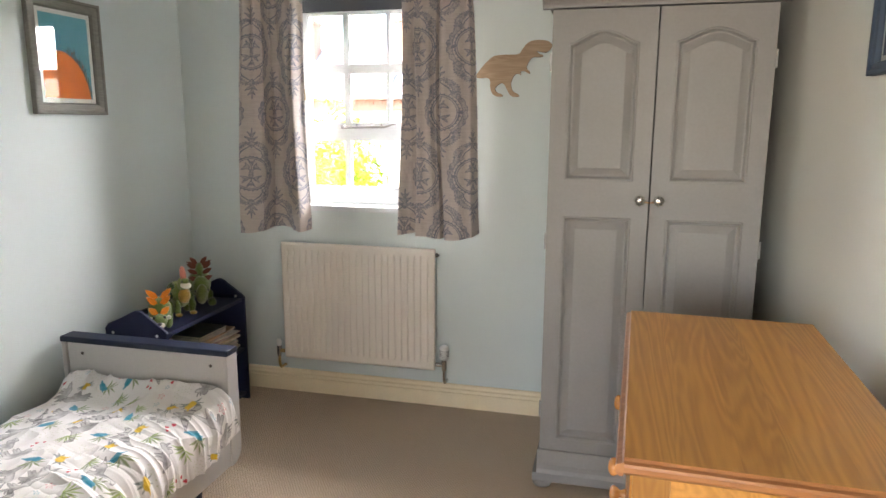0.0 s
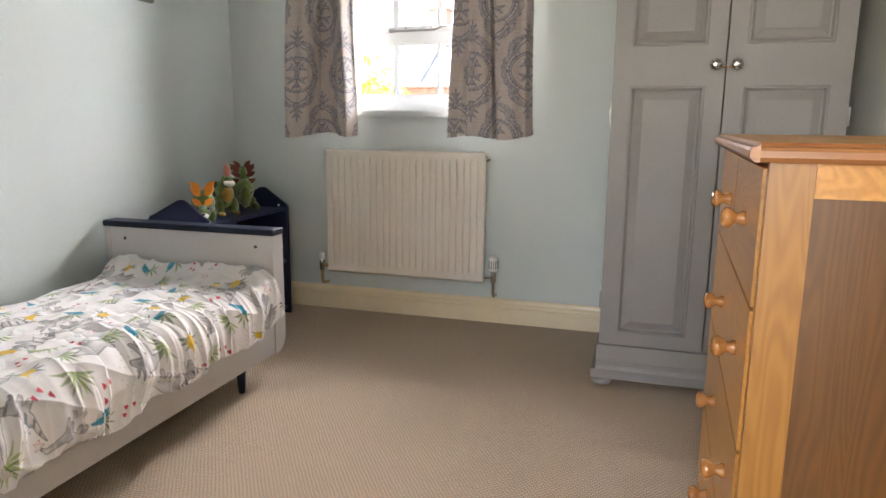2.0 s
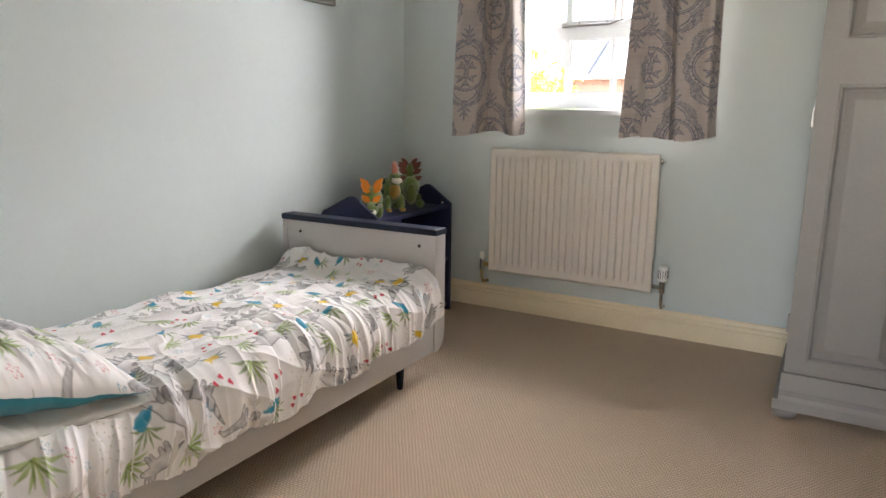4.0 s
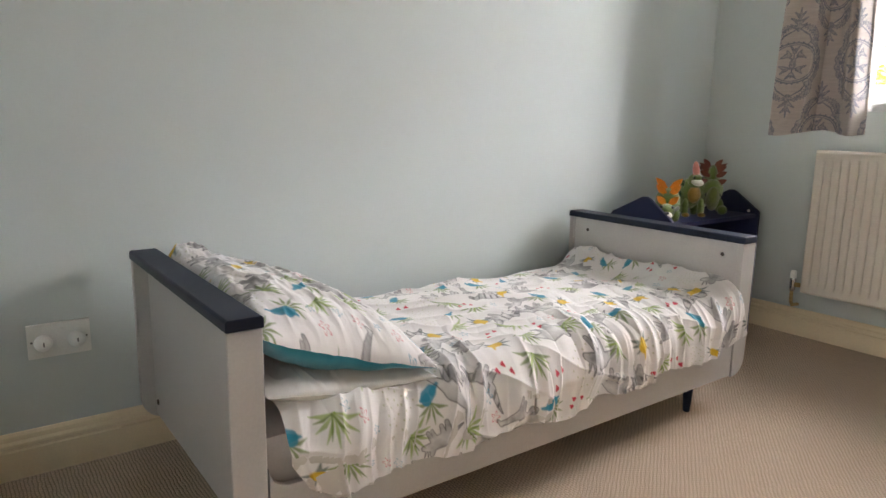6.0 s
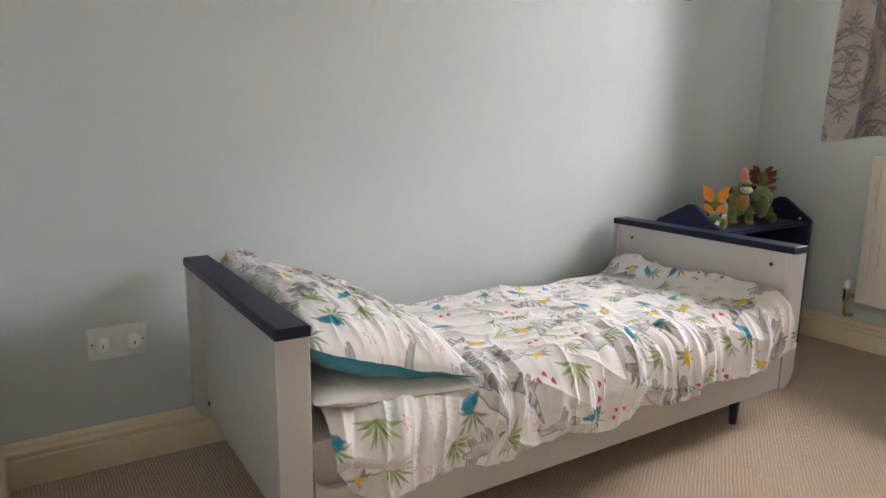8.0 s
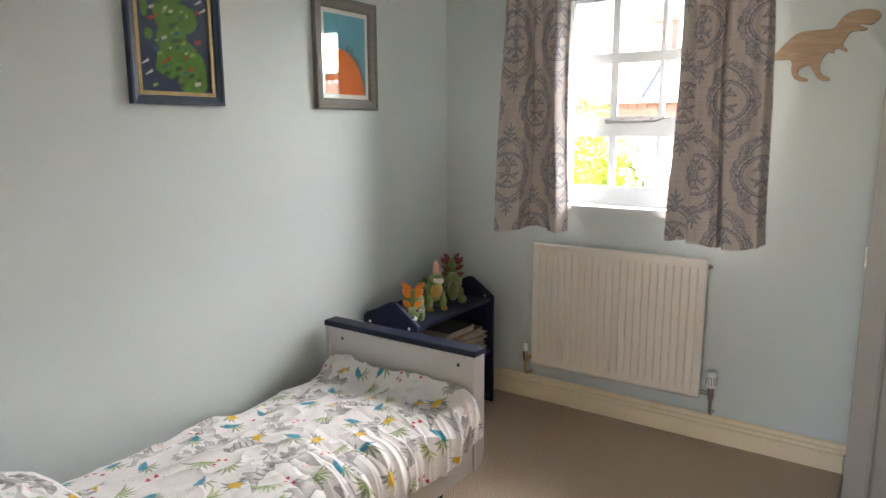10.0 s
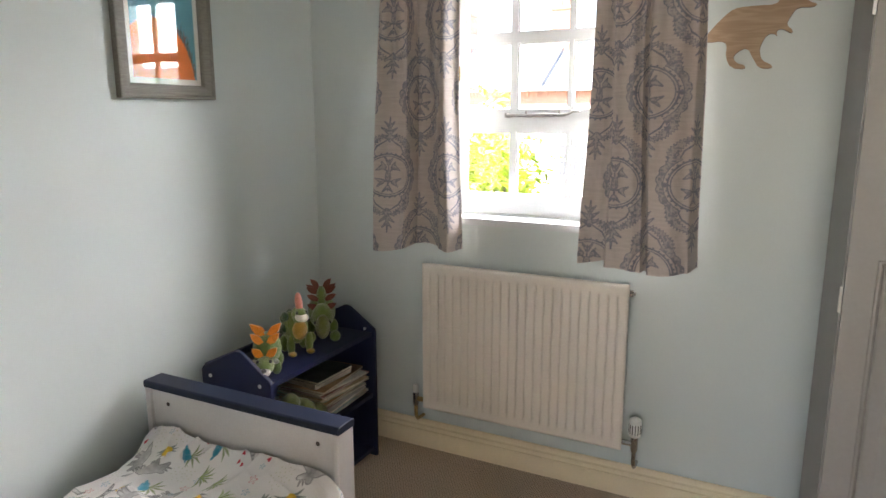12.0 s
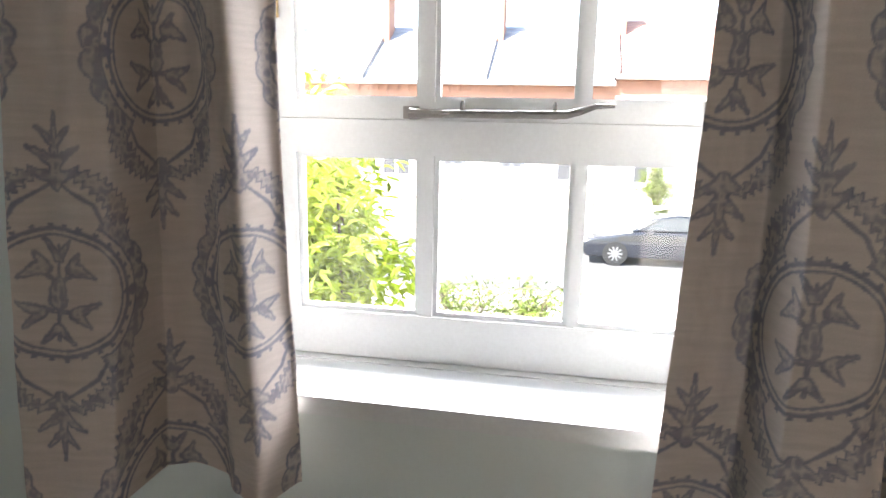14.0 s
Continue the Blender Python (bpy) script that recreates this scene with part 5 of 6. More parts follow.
def stegosaur(bm):
    # faces +x, origin between the feet
    add_ball(bm, (-0.02, 0, 0.062), (0.062, 0.040, 0.046))
    add_ball(bm, (0.048, 0, 0.036), (0.034, 0.026, 0.024), (0, 15, 0))
    add_ball(bm, (0.075, 0, 0.026), (0.02, 0.018, 0.012), (0, 0, 0), 5)
    add_ball(bm, (0.082, 0, 0.030), (0.012, 0.011, 0.008), (0, 0, 0), 6)
    for s in (-1, 1):
        add_ball(bm, (0.02, s * 0.028, 0.02), (0.015, 0.014, 0.022))
        add_ball(bm, (-0.05, s * 0.028, 0.02), (0.016, 0.014, 0.022))
        add_ball(bm, (0.045, s * 0.030, 0.045), (0.020, 0.006, 0.007), (0, -20, s * 25), 5)
        add_ball(bm, (0.060, s * 0.017, 0.050), (0.006, 0.005, 0.006), (0, 0, 0), 6, 8, 6)
        for i, (x, z, L) in enumerate(((0.040, 0.058, 0.026), (0.020, 0.088, 0.032), (-0.008, 0.104, 0.036), (-0.042, 0.096, 0.030))):
            fin(bm, (x, s * 0.007, z), (x + 0.006, s * (0.012 + L * 0.85), z + L), 0.0115, 0.004, 2)


def parasaur(bm):
    add_ball(bm, (-0.02, 0, 0.085), (0.055, 0.042, 0.058), (0, -25, 0))
    add_ball(bm, (0.022, 0, 0.085), (0.022, 0.026, 0.034), (0, 0, 0), 7)
    add_ball(bm, (0.015, 0, 0.135), (0.024, 0.022, 0.030), (0, -20, 0))
    add_ball(bm, (0.044, 0, 0.134), (0.026, 0.022, 0.013), (0, 10, 0), 5)
    add_ball(bm, (0.035, 0, 0.150), (0.022, 0.019, 0.014), (0, 0, 0))
    add_ball(bm, (0.024, 0, 0.178), (0.015, 0.013, 0.036), (0, -12, 0), 4)
    add_ball(bm, (-0.085, 0, 0.035), (0.05, 0.018, 0.018), (0, -25, 0))
    for k, (x, y, z) in enumerate(((-0.045, 0.030, 0.11), (-0.02, 0.034, 0.125), (-0.05, 0.030, 0.07), (-0.045, -0.030, 0.11), (-0.02, -0.034, 0.125), (-0.05, -0.032, 0.07), (-0.062, 0, 0.12), (-0.02, -0.038, 0.085))):
        add_ball(bm, (x, y, z), (0.020, 0.012, 0.016), (0, 0, 0), 1, 10, 8)
    for s in (-1, 1):
        add_ball(bm, (0.022, s * 0.032, 0.035), (0.014, 0.014, 0.036))
        add_ball(bm, (-0.035, s * 0.034, 0.028), (0.018, 0.016, 0.030))
        add_ball(bm, (0.032, s * 0.032, 0.008), (0.018, 0.014, 0.009), (0, 0, 0), 7)
        add_ball(bm, (0.048, s * 0.016, 0.152), (0.005, 0.004, 0.005), (0, 0, 0), 6, 8, 6)


def stegosaur_rust(bm):
    add_ball(bm, (-0.03, 0, 0.085), (0.060, 0.046, 0.060))
    add_ball(bm, (0.03, 0, 0.085), (0.040, 0.036, 0.046), (0, 30, 0))
    add_ball(bm, (0.068, 0, 0.060), (0.026, 0.024, 0.050), (0, 28, 0), 9)
    add_ball(bm, (-0.09, 0, 0.06), (0.05, 0.02, 0.02), (0, -15, 0))
    for s in (-1, 1):
        add_ball(bm, (0.035, s * 0.040, 0.016), (0.024, 0.018, 0.018))
        add_ball(bm, (-0.05, s * 0.038, 0.024), (0.018, 0.016, 0.026))
        add_ball(bm, (0.066, s * 0.024, 0.074), (0.005, 0.004, 0.006), (0, 0, 0), 6, 8, 6)
        for x, z, L in ((0.034, 0.112, 0.026), (0.022, 0.138, 0.030), (0.0, 0.156, 0.032), (-0.03, 0.150, 0.034)):
            fin(bm, (x, s * 0.012, z), (x, s * 0.048, z + L * 0.62), 0.0105, 0.004, 3)
        fin(bm, (-0.02, s * 0.008, 0.17), (-0.02, s * 0.034, 0.200), 0.010, 0.003, 3)
        fin(bm, (-0.01, s * 0.006, 0.16), (-0.005, s * 0.050, 0.186), 0.008, 0.003, 3)
    add_ball(bm, (0.0, 0, 0.14), (0.028, 0.018, 0.040), (0, 0, 0), 0)


def curled_toy(bm):
    add_ball(bm, (0, 0, 0.045), (0.05, 0.045, 0.045), (0, 0, 0), 8)
    add_ball(bm, (0.01, 0.055, 0.065), (0.035, 0.03, 0.034), (0, 0, 0), 9)
    add_ball(bm, (0.02, 0.10, 0.035), (0.032, 0.034, 0.036), (0, 0, 0), 9)
    add_ball(bm, (0.0, 0.01, 0.10), (0.028, 0.026, 0.03), (0, 0, 0), 9)
    add_ball(bm, (0.03, -0.01, 0.02), (0.02, 0.02, 0.02), (0, 0, 0), 8)


toy("plush_dinosaur", "small green plush stegosaurus with orange felt plates", pose(-1.900, 2.630, 0.535, 0, 0, -55) @ Matrix.Scale(1.2, 4), stegosaur)
toy("plush_dinosaur", "green plush dinosaur with a pink crest and mustard belly", pose(-1.928, 2.828, 0.535, 0, 0, -30) @ Matrix.Scale(1.08, 4), parasaur)
toy("plush_dinosaur", "olive plush stegosaurus with rust felt plates", pose(-1.945, 3.000, 0.535, 0, 0, -52) @ Matrix.Scale(1.16, 4), stegosaur_rust)
toy("plush_dinosaur", "lime and olive plush toy curled on the lower shelf", pose(-1.860, 2.680, 0.2755, 0, 0, 0) @ Matrix.Scale(1.25, 4), curled_toy)

# ---------------------------------------------------------------- double socket
so = thing("double_socket", "white plastic double wall socket with two safety covers", "socket", at=(XL, 0.52, 0.346))
under(part("plate", box(XL + 0.0005, XL + 0.010, 0.449, 0.591, 0.303, 0.390, 0.003, 2), PLASTIC_WHITE), so)
for y in (0.512, 0.530):
    under(part("switch", box(XL + 0.010, XL + 0.0135, y - 0.006, y + 0.006, 0.353, 0.376, 0.002, 1), PLASTIC_WHITE), so)
for y in (0.483, 0.559):
    cv = bmesh.new()
    lathe([(0.021, 0), (0.021, 0.004), (0.017, 0.014), (0.008, 0.019), (0.002, 0.0195)], pose(XL + 0.010, y, 0.342, 0, 90, 0), 24, cv)
    c = under(part("socket_cover", cv, PLASTIC_WHITE, None, "domed white safety cover", 50), so)
    under2(part("finger_slot", box(XL + 0.0285, XL + 0.0300, y - 0.0015, y + 0.0015, 0.337, 0.347), PLASTIC_DARK), c)
for y in (0.458, 0.582):
    under(part("screw", lathe([(0.0025, 0), (0.002, 0.001)], pose(XL + 0.010, y, 0.346, 0, 90, 0), 10), PLASTIC_DARK), so)


# ---------------------------------------------------------------- framed pictures
def paper(w, h, paint, step=0.0022):
    a = np.linspace(0, 1, int(w / step))[:, None]
    b = np.linspace(0, 1, int(h / step))[None, :]
    A, B = a + 0 * b, b + 0 * a
    return A, B, paint(A, B)


def paint_hill(a, b):
    """A blue sky over a round orange hill with small dark plants on its crest."""
    c = np.ones(a.shape + (3,)) * np.array([0.13, 0.36, 0.45])
    c = c * (0.9 + 0.25 * b[..., None])
    hill = np.hypot((a - 0.35) / 0.62, (b + 0.05) / 0.62) - 1
    m = smooth01(hill, 0.02)[..., None]
    c = c * (1 - m) + np.array([0.80, 0.20, 0.03]) * (0.85 + 0.3 * fbm(a * 6, b * 6, 2))[..., None] * m
    for k in range(16):
        t = 0.15 + k * 0.075
        px, py = 0.35 + 0.62 * math.cos(t), -0.05 + 0.62 * math.sin(t)
        q = 0.06 + 0.06 * ((k * 7) % 5) / 5
        d = capsule(a, b, px, py, px + 0.02 * math.cos(k * 2.1), py + q * 1.3, 0.014, 0.004)
        d = np.minimum(d, capsule(a, b, px, py + q * 0.5, px + 0.05 * math.cos(k), py + q * 0.9, 0.012, 0.004))
        mm = smooth01(d, 0.008)[..., None]
        c = c * (1 - mm) + np.array([(0.10, 0.13, 0.10), (0.22, 0.12, 0.08), (0.10, 0.2, 0.2)][k % 3]) * mm
    return c


def paint_map(a, b):
    """A dark blue sea with a green, ragged island full of small marks."""
    c = np.ones(a.shape + (3,)) * np.array([0.03, 0.045, 0.10]) * (0.8 + 0.5 * fbm(a * 30, b * 34, 4, 2))[..., None]
    n = (fbm(a * 5, b * 6, 7, 4) - 0.5) * 0.34
    land = np.full(a.shape, 9.0)
    for x, y, p, q in ((0.50, 0.82, 0.16, 0.16), (0.42, 0.62, 0.20, 0.16), (0.62, 0.60, 0.22, 0.12), (0.45, 0.42, 0.20, 0.14), (0.72, 0.16, 0.22, 0.18), (0.45, 0.25, 0.22, 0.12), (0.60, 0.32, 0.18, 0.12), (0.12, 0.66, 0.05, 0.10), (0.16, 0.45, 0.06, 0.05)):
        land = np.minimum(land, np.hypot((a - x) / p, (b - y) / q) - 1)
    m = smooth01(land + n * 1.6, 0.06)[..., None]
    green = np.array([0.085, 0.20, 0.03]) * (0.7 + 0.8 * fbm(a * 26, b * 30, 9, 3))[..., None]
    c = c * (1 - m) + green * m
    rs = np.random.RandomState(12)
    cols = [(0.45, 0.04, 0.03), (0.03, 0.07, 0.03), (0.60, 0.55, 0.42), (0.30, 0.40, 0.08), (0.04, 0.12, 0.22), (0.03, 0.08, 0.03)]
    for k in range(80):
        px, py = rs.rand(2)
        px, py = 0.2 + 0.65 * px, 0.05 + 0.9 * py
        w = 0.010 + 0.022 * rs.rand()
        d = capsule(a, b, px - w, py, px + w, py + 0.01, w * 0.55, w * 0.45)
        q = smooth01(d, 0.006)[..., None] * 0.9
        c = c * (1 - q) + np.array(cols[k % 6]) * q
    for px, py in ((0.86, 0.72), (0.92, 0.66), (0.10, 0.22), (0.14, 0.14)):
        q = smooth01(capsule(a, b, px - 0.05, py, px + 0.03, py + 0.03, 0.004, 0.012), 0.006)[..., None]
        c = c * (1 - q) + np.array((0.55, 0.55, 0.58)) * q
    return c


def paint_scene(a, b):
    """A brown and pink scene with a pale ring and slanting striped bands."""
    c = np.ones(a.shape + (3,)) * np.array([0.25, 0.09, 0.045]) * (0.7 + 0.7 * fbm(a * 7, b * 7, 14, 3))[..., None]
    r = np.hypot(a - 0.52, (b - 0.55) * 1.2)
    q = smooth01(np.abs(r - 0.42) - 0.05, 0.01)[..., None]
    c = c * (1 - q) + np.array((0.45, 0.24, 0.24)) * q
    band = ((a * 0.7 + b * 1.3) * 9) % 1
    m = (smooth01(0.80 - a - 0.25 * (0.5 - b), 0.02) * (b < 0.6))[..., None]
    strip = np.where(band[..., None] < 0.25, np.array((0.42, 0.30, 0.32)), np.where(band[..., None] < 0.6, np.array((0.35, 0.20, 0.10)) * (0.5 + fbm(a * 40, b * 40, 3, 2))[..., None], np.array((0.40, 0.33, 0.38))))
    c = c * (1 - m) + strip * m
    t = smooth01(np.hypot(a - 0.45, b - 0.6) - 0.3, 0.02)[..., None]
    return c * (1 - t) + np.array((0.12, 0.26, 0.27)) * t


MOUNT = material("white mount board", (0.78, 0.77, 0.73), 0.8, vary=0.02, bump=0.05)


def framed_picture(label, wall_x, inward, y0, y1, z0, z1, bar, mat, inner, mount, paint, lip=None):
    """A picture on a wall that runs along y. inward: +1 or -1, the way into the room along x."""
    root = thing("framed_picture", label, "picture", group="pictures on the wall", at=(wall_x, (y0 + y1) / 2, (z0 + z1) / 2))
    X = lambda d: wall_x + inward * d
    PR = ((0.001, 0), (0.022, 0), (0.024, 0.003), (0.024, 0.010), (0.019, 0.014), (0.018, 0.6), (0.016, 0.85), (0.009, 1.0), (0.001, 1.0))
    prof = [(d, w * bar if w >= 0.5 else w) for d, w in PR]
    corners = [(y0, z0, 1, 1), (y1, z0, -1, 1), (y1, z1, -1, -1), (y0, z1, 1, -1)]
    for i in range(4):
        (ya, za, sa, ta), (yb, zb, sb, tb) = corners[i], corners[(i + 1) % 4]
        bm = bmesh.new()
        A = [bm.verts.new((X(d), ya + sa * w, za + ta * w)) for d, w in prof]
        B = [bm.verts.new((X(d), yb + sb * w, zb + tb * w)) for d, w in prof]
        n = len(A)
        for k in range(n):
            bm.faces.new((A[k], A[(k + 1) % n], B[(k + 1) % n], B[k]))
        bm.faces.new(A)
        bm.faces.new(B[::-1])
        under(part("frame_bar", bm, mat), root)
    if lip:
        bm = bmesh.new()
        g, w = bar + 0.0005, 0.012
        for q in ((y0 + g, y0 + g + w, z0 + g, z1 - g), (y1 - g - w, y1 - g, z0 + g, z1 - g), (y0 + g + w, y1 - g - w, z0 + g, z0 + g + w), (y0 + g + w, y1 - g - w, z1 - g - w, z1 - g)):
            xs = sorted((X(0.004), X(0.012)))
            add_box(bm, xs[0], xs[1], q[0], q[1], q[2], q[3])
        under(part("gilt_slip", bm, lip, None, "dull gold inner slip"), root)
    xs = sorted((X(0.002), X(0.0045)))
    under(part("mount", box(xs[0], xs[1], y0 + bar - 0.003, y1 - bar + 0.003, z0 + bar - 0.003, z1 - bar + 0.003), MOUNT), root)
    a0, a1, b0, b1 = y0 + bar + mount, y1 - bar - mount, z0 + bar + mount, z1 - bar - mount
    A, B, col = paper(a1 - a0, b1 - b0, paint)
    aa = A if inward > 0 else 1 - A
    P = np.stack([np.full(A.shape, X(0.0055)), a0 + (a1 - a0) * (aa), b0 + (b1 - b0) * B], -1)
    under(sheet("print", P, col, PRINT_PAPER, None, "", False), root)
    xs = sorted((X(0.0075), X(0.0085)))
    pg = part("glass_pane", box(xs[0], xs[1], y0 + bar - 0.002, y1 - bar + 0.002, z0 + bar - 0.002, z1 - bar + 0.002), PANE)
    pg.visible_shadow = False
    under(pg, root)


framed_picture("grey wooden frame, print of an orange hill under blue sky", XL, 1, 2.371, 2.748, 1.438, 1.890, 0.046, FRAME_GREY, None, 0.018, paint_hill)
framed_picture("dark blue frame with an illustrated green island map", XL, 1, 1.577, 1.920, 1.436, 1.915, 0.030, FRAME_BLUE, None, 0.006, paint_map, GOLD)
framed_picture("grey wooden frame with a brown and pink illustration", XL, 1, 0.810, 1.165, 1.453, 1.905, 0.046, FRAME_GREY, None, 0.018, paint_scene)
framed_picture("blue-grey picture frame on the off-white wall", XR, -1, 1.68, 2.034, 1.522, 1.98, 0.030, FRAME_BLUE, None, 0.012, paint_map)

# ---------------------------------------------------------------- outside
GZ0 = -2.6
PAVING = material("pale concrete paving", (0.40, 0.38, 0.35), 0.9, vary=0.12, scale=2, bump=0.3, bump_scale=40)
ASPHALT = material("worn asphalt", (0.10, 0.10, 0.10), 0.9, vary=0.15, scale=2, bump=0.4, bump_scale=60)
LAWN = material("rough grass", (0.09, 0.12, 0.03), 0.95, vary=0.3, scale=3, bump=0.6, bump_scale=30)
RENDER = material("cream render", (0.66, 0.62, 0.54), 0.9, vary=0.06, scale=1.5)
ORANGE_BRICK = material("orange brick", (0.36, 0.19, 0.13), 0.85, vary=0.2, scale=5)
SLATE = material("grey slate", (0.30, 0.30, 0.31), 0.7, vary=0.15, scale=3)
TILE_PINK = material("pinkish clay tile", (0.40, 0.24, 0.19), 0.85, vary=0.15, scale=3)
LEAD = material("lead flashing", (0.26, 0.24, 0.23), 0.6, vary=0.1)
DOOR_BLUE = material("slate blue door", (0.16, 0.18, 0.22), 0.4, vary=0.05)
HOUSE_GLASS = material("dark house glass", (0.06, 0.06, 0.065), 0.5, vary=0.05, bump=0)
CAR_PAINT = material("black car paint", (0.012, 0.014, 0.02), 0.2, vary=0.03, bump=0, coat=1.0)
TYRE = material("tyre rubber", (0.015, 0.015, 0.015), 0.8, vary=0.1)
ALLOY = material("alloy wheel", (0.55, 0.55, 0.56), 0.3, 1.0, vary=0.05)
CAR_GLASS = material("tinted car glass", (0.05, 0.06, 0.065), 0.05, vary=0.02, bump=0)
BARK = material("bark", (0.10, 0.07, 0.045), 0.9, vary=0.3, scale=20)
WOOD_FENCE = material("weathered fence", (0.28, 0.22, 0.16), 0.9, vary=0.2, scale=6)

tagged(part("ground", box(-400, 400, YW + 0.29, 900, GZ0 - 0.3, GZ0 - 0.12), LAWN), "ground that runs to the horizon", "ground", kind="structure")
tagged(part("road", box(-200, 200, 17.2, 23.0, GZ0 - 0.118, GZ0), ASPHALT), "worn grey road", "road", kind="structure")
tagged(part("pavement_near", box(-200, 200, 11.0, 17.1, GZ0 - 0.118, GZ0 + 0.10, 0.02), PAVING), "pale paved forecourt and pavement", "pavement", kind="structure")
tagged(part("pavement_far", box(-200, 200, 23.05, 25.0, GZ0 - 0.118, GZ0 + 0.11, 0.02), PAVING), "pale far pavement", "pavement", kind="structure")
tagged(part("front_garden", box(-200, 200, 25.25, 26.9, GZ0 - 0.118, -1.85), PAVING), "raised paved front gardens", "pavement", kind="structure")

gw = thing("garden_wall", "low rendered garden wall with a dark timber rail", "wall", at=(-4, 25.1, GZ0))
under(part("wall", box(-40, 30, 25.02, 25.22, GZ0 - 0.1, -1.55, 0.01), RENDER), gw)
under(part("rail", box(-40, 30, 25.0, 25.24, -1.549, -1.49, 0.01), WOOD_FENCE), gw)
for x in (-9.2, -5.0, -0.6, 4.0):
    under(part("gate_post", box(x - 0.05, x + 0.05, 24.95, 25.0, GZ0 + 0.1, -1.3, 0.01), WOOD_FENCE), gw)


def terrace_house(x0, x1, roof_mat, eave, ridge, mirror, tiled):
    """One house of the terrace over the road."""
    h = thing("terraced_house", "cream rendered terraced house with a brick eaves band and chimney", "house", group="terrace over the road", at=((x0 + x1) / 2, 28, -1.85))
    y0, y1 = 26.9, 34.0
    wall = under(part("wall", box(x0, x1, y0, y1, -2.7, eave), RENDER), h)
    ym = (y0 + y1) / 2
    rf = under(part("roof", prism([(y0 - 0.30, eave - 0.08), (y0 - 0.30, eave + 0.02), (ym, ridge), (y1 + 0.3, eave + 0.02), (y1 + 0.3, eave - 0.08), (ym, ridge - 0.12)], 0, x0, x1), roof_mat), h)
    rows = 22 if tiled else 16
    sl = bmesh.new()
    for k in range(rows):
        a, b = k / rows, (k + 1) / rows
        ya, yb = y0 - 0.30 + (ym - y0 + 0.30) * a, y0 - 0.30 + (ym - y0 + 0.30) * b
        za, zb = eave + 0.02 + (ridge - eave - 0.02) * a, eave + 0.02 + (ridge - eave - 0.02) * b
        vs = [sl.verts.new(p) for p in ((x0, ya, za + 0.045), (x1, ya, za + 0.045), (x1, yb, zb + 0.015), (x0, yb, zb + 0.015), (x0, ya, za + 0.002), (x1, ya, za + 0.002))]
        sl.faces.new(vs[:4])
        sl.faces.new((vs[4], vs[5], vs[1], vs[0]))
    under2(part("tile_courses", sl, roof_mat), rf)
    # brick eaves band with dentils, gutter
    under(part("eaves_band", box(x0, x1, y0 - 0.06, y0 - 0.001, eave - 0.62, eave - 0.10), ORANGE_BRICK), h)
    dt = bmesh.new()
    n = int((x1 - x0) / 0.36)
    for k in range(n):
        a = x0 + (k + 0.25) * (x1 - x0) / n
        add_box(dt, a, a + 0.17, y0 - 0.14, y0 - 0.061, eave - 0.30, eave - 0.12)
    under(part("dentils", dt, ORANGE_BRICK), h)
    under(part("gutter", box(x0, x1, y0 - 0.40, y0 - 0.31, eave - 0.10, eave - 0.02, 0.01), LEAD), h)
    # parapet up the party wall and chimney
    px = x0
    under(part("parapet", prism([(y0 - 0.32, eave - 0.05), (y0 - 0.32, eave + 0.22), (ym, ridge + 0.22), (ym, ridge - 0.1)], 0, px - 0.11, px + 0.11), LEAD), h)
    chim = under(part("chimney", box(px - 0.45, px + 0.35, ym - 1.2, ym - 0.3, ridge - 0.9, ridge + 1.15, 0.01), ORANGE_BRICK), h)
    under2(part("chimney_cap", box(px - 0.52, px + 0.42, ym - 1.27, ym - 0.23, ridge + 1.0, ridge + 1.1), ORANGE_BRICK), chim)
    for k in (-0.2, 0.12):
        under2(part("chimney_pot", lathe([(0.14, 0), (0.11, 0.3), (0.13, 0.38)], pose(px + k, ym - 0.75, ridge + 1.15), 12), ORANGE_BRICK), chim)

    def window(wx, ww, wz0, wz1):
        w = under(part("window", box(wx - ww / 2, wx + ww / 2, y0 - 0.03, y0 - 0.002, wz0, wz1), GLOSS_WHITE), h)
        for a in (-1, 1):
            for c0, c1 in ((wz0 + 0.07, (wz0 + wz1) / 2 - 0.03), ((wz0 + wz1) / 2 + 0.03, wz1 - 0.07)):
                xa = wx + a * ww / 4
                under2(part("pane", box(xa - ww / 4 + 0.06, xa + ww / 4 - 0.06, y0 - 0.038, y0 - 0.031, c0, c1), HOUSE_GLASS), w)
        under2(part("sill", box(wx - ww / 2 - 0.1, wx + ww / 2 + 0.1, y0 - 0.12, y0 - 0.004, wz0 - 0.09, wz0 - 0.001), GLOSS_WHITE), w)
    s = -1 if mirror else 1
    xm = (x0 + x1) / 2
    window(xm + s * 0.95, 1.1, -0.98, 0.36)
    d = under(part("front_door", box(xm - s * 1.2 - 0.45, xm - s * 1.2 + 0.45, y0 - 0.04, y0 - 0.002, -1.849, 0.35, 0.01), DOOR_BLUE), h)
    for k in (-0.2, 0.2):
        under2(part("door_light", box(xm - s * 1.2 + k - 0.14, xm - s * 1.2 + k + 0.14, y0 - 0.048, y0 - 0.041, -0.5, 0.0), HOUSE_GLASS), d)
    under2(part("fanlight", box(xm - s * 1.2 - 0.4, xm - s * 1.2 + 0.4, y0 - 0.048, y0 - 0.041, 0.05, 0.3), HOUSE_GLASS), d)


for k in range(-4, 6):
    xa = -9.1 + 4.55 * (k)
    terrace_house(xa, xa + 4.55, SLATE if k < 2 else TILE_PINK, 2.45 if k < 2 else 2.68, 4.75 if k < 2 else 4.95, k % 2 == 0, k >= 2)


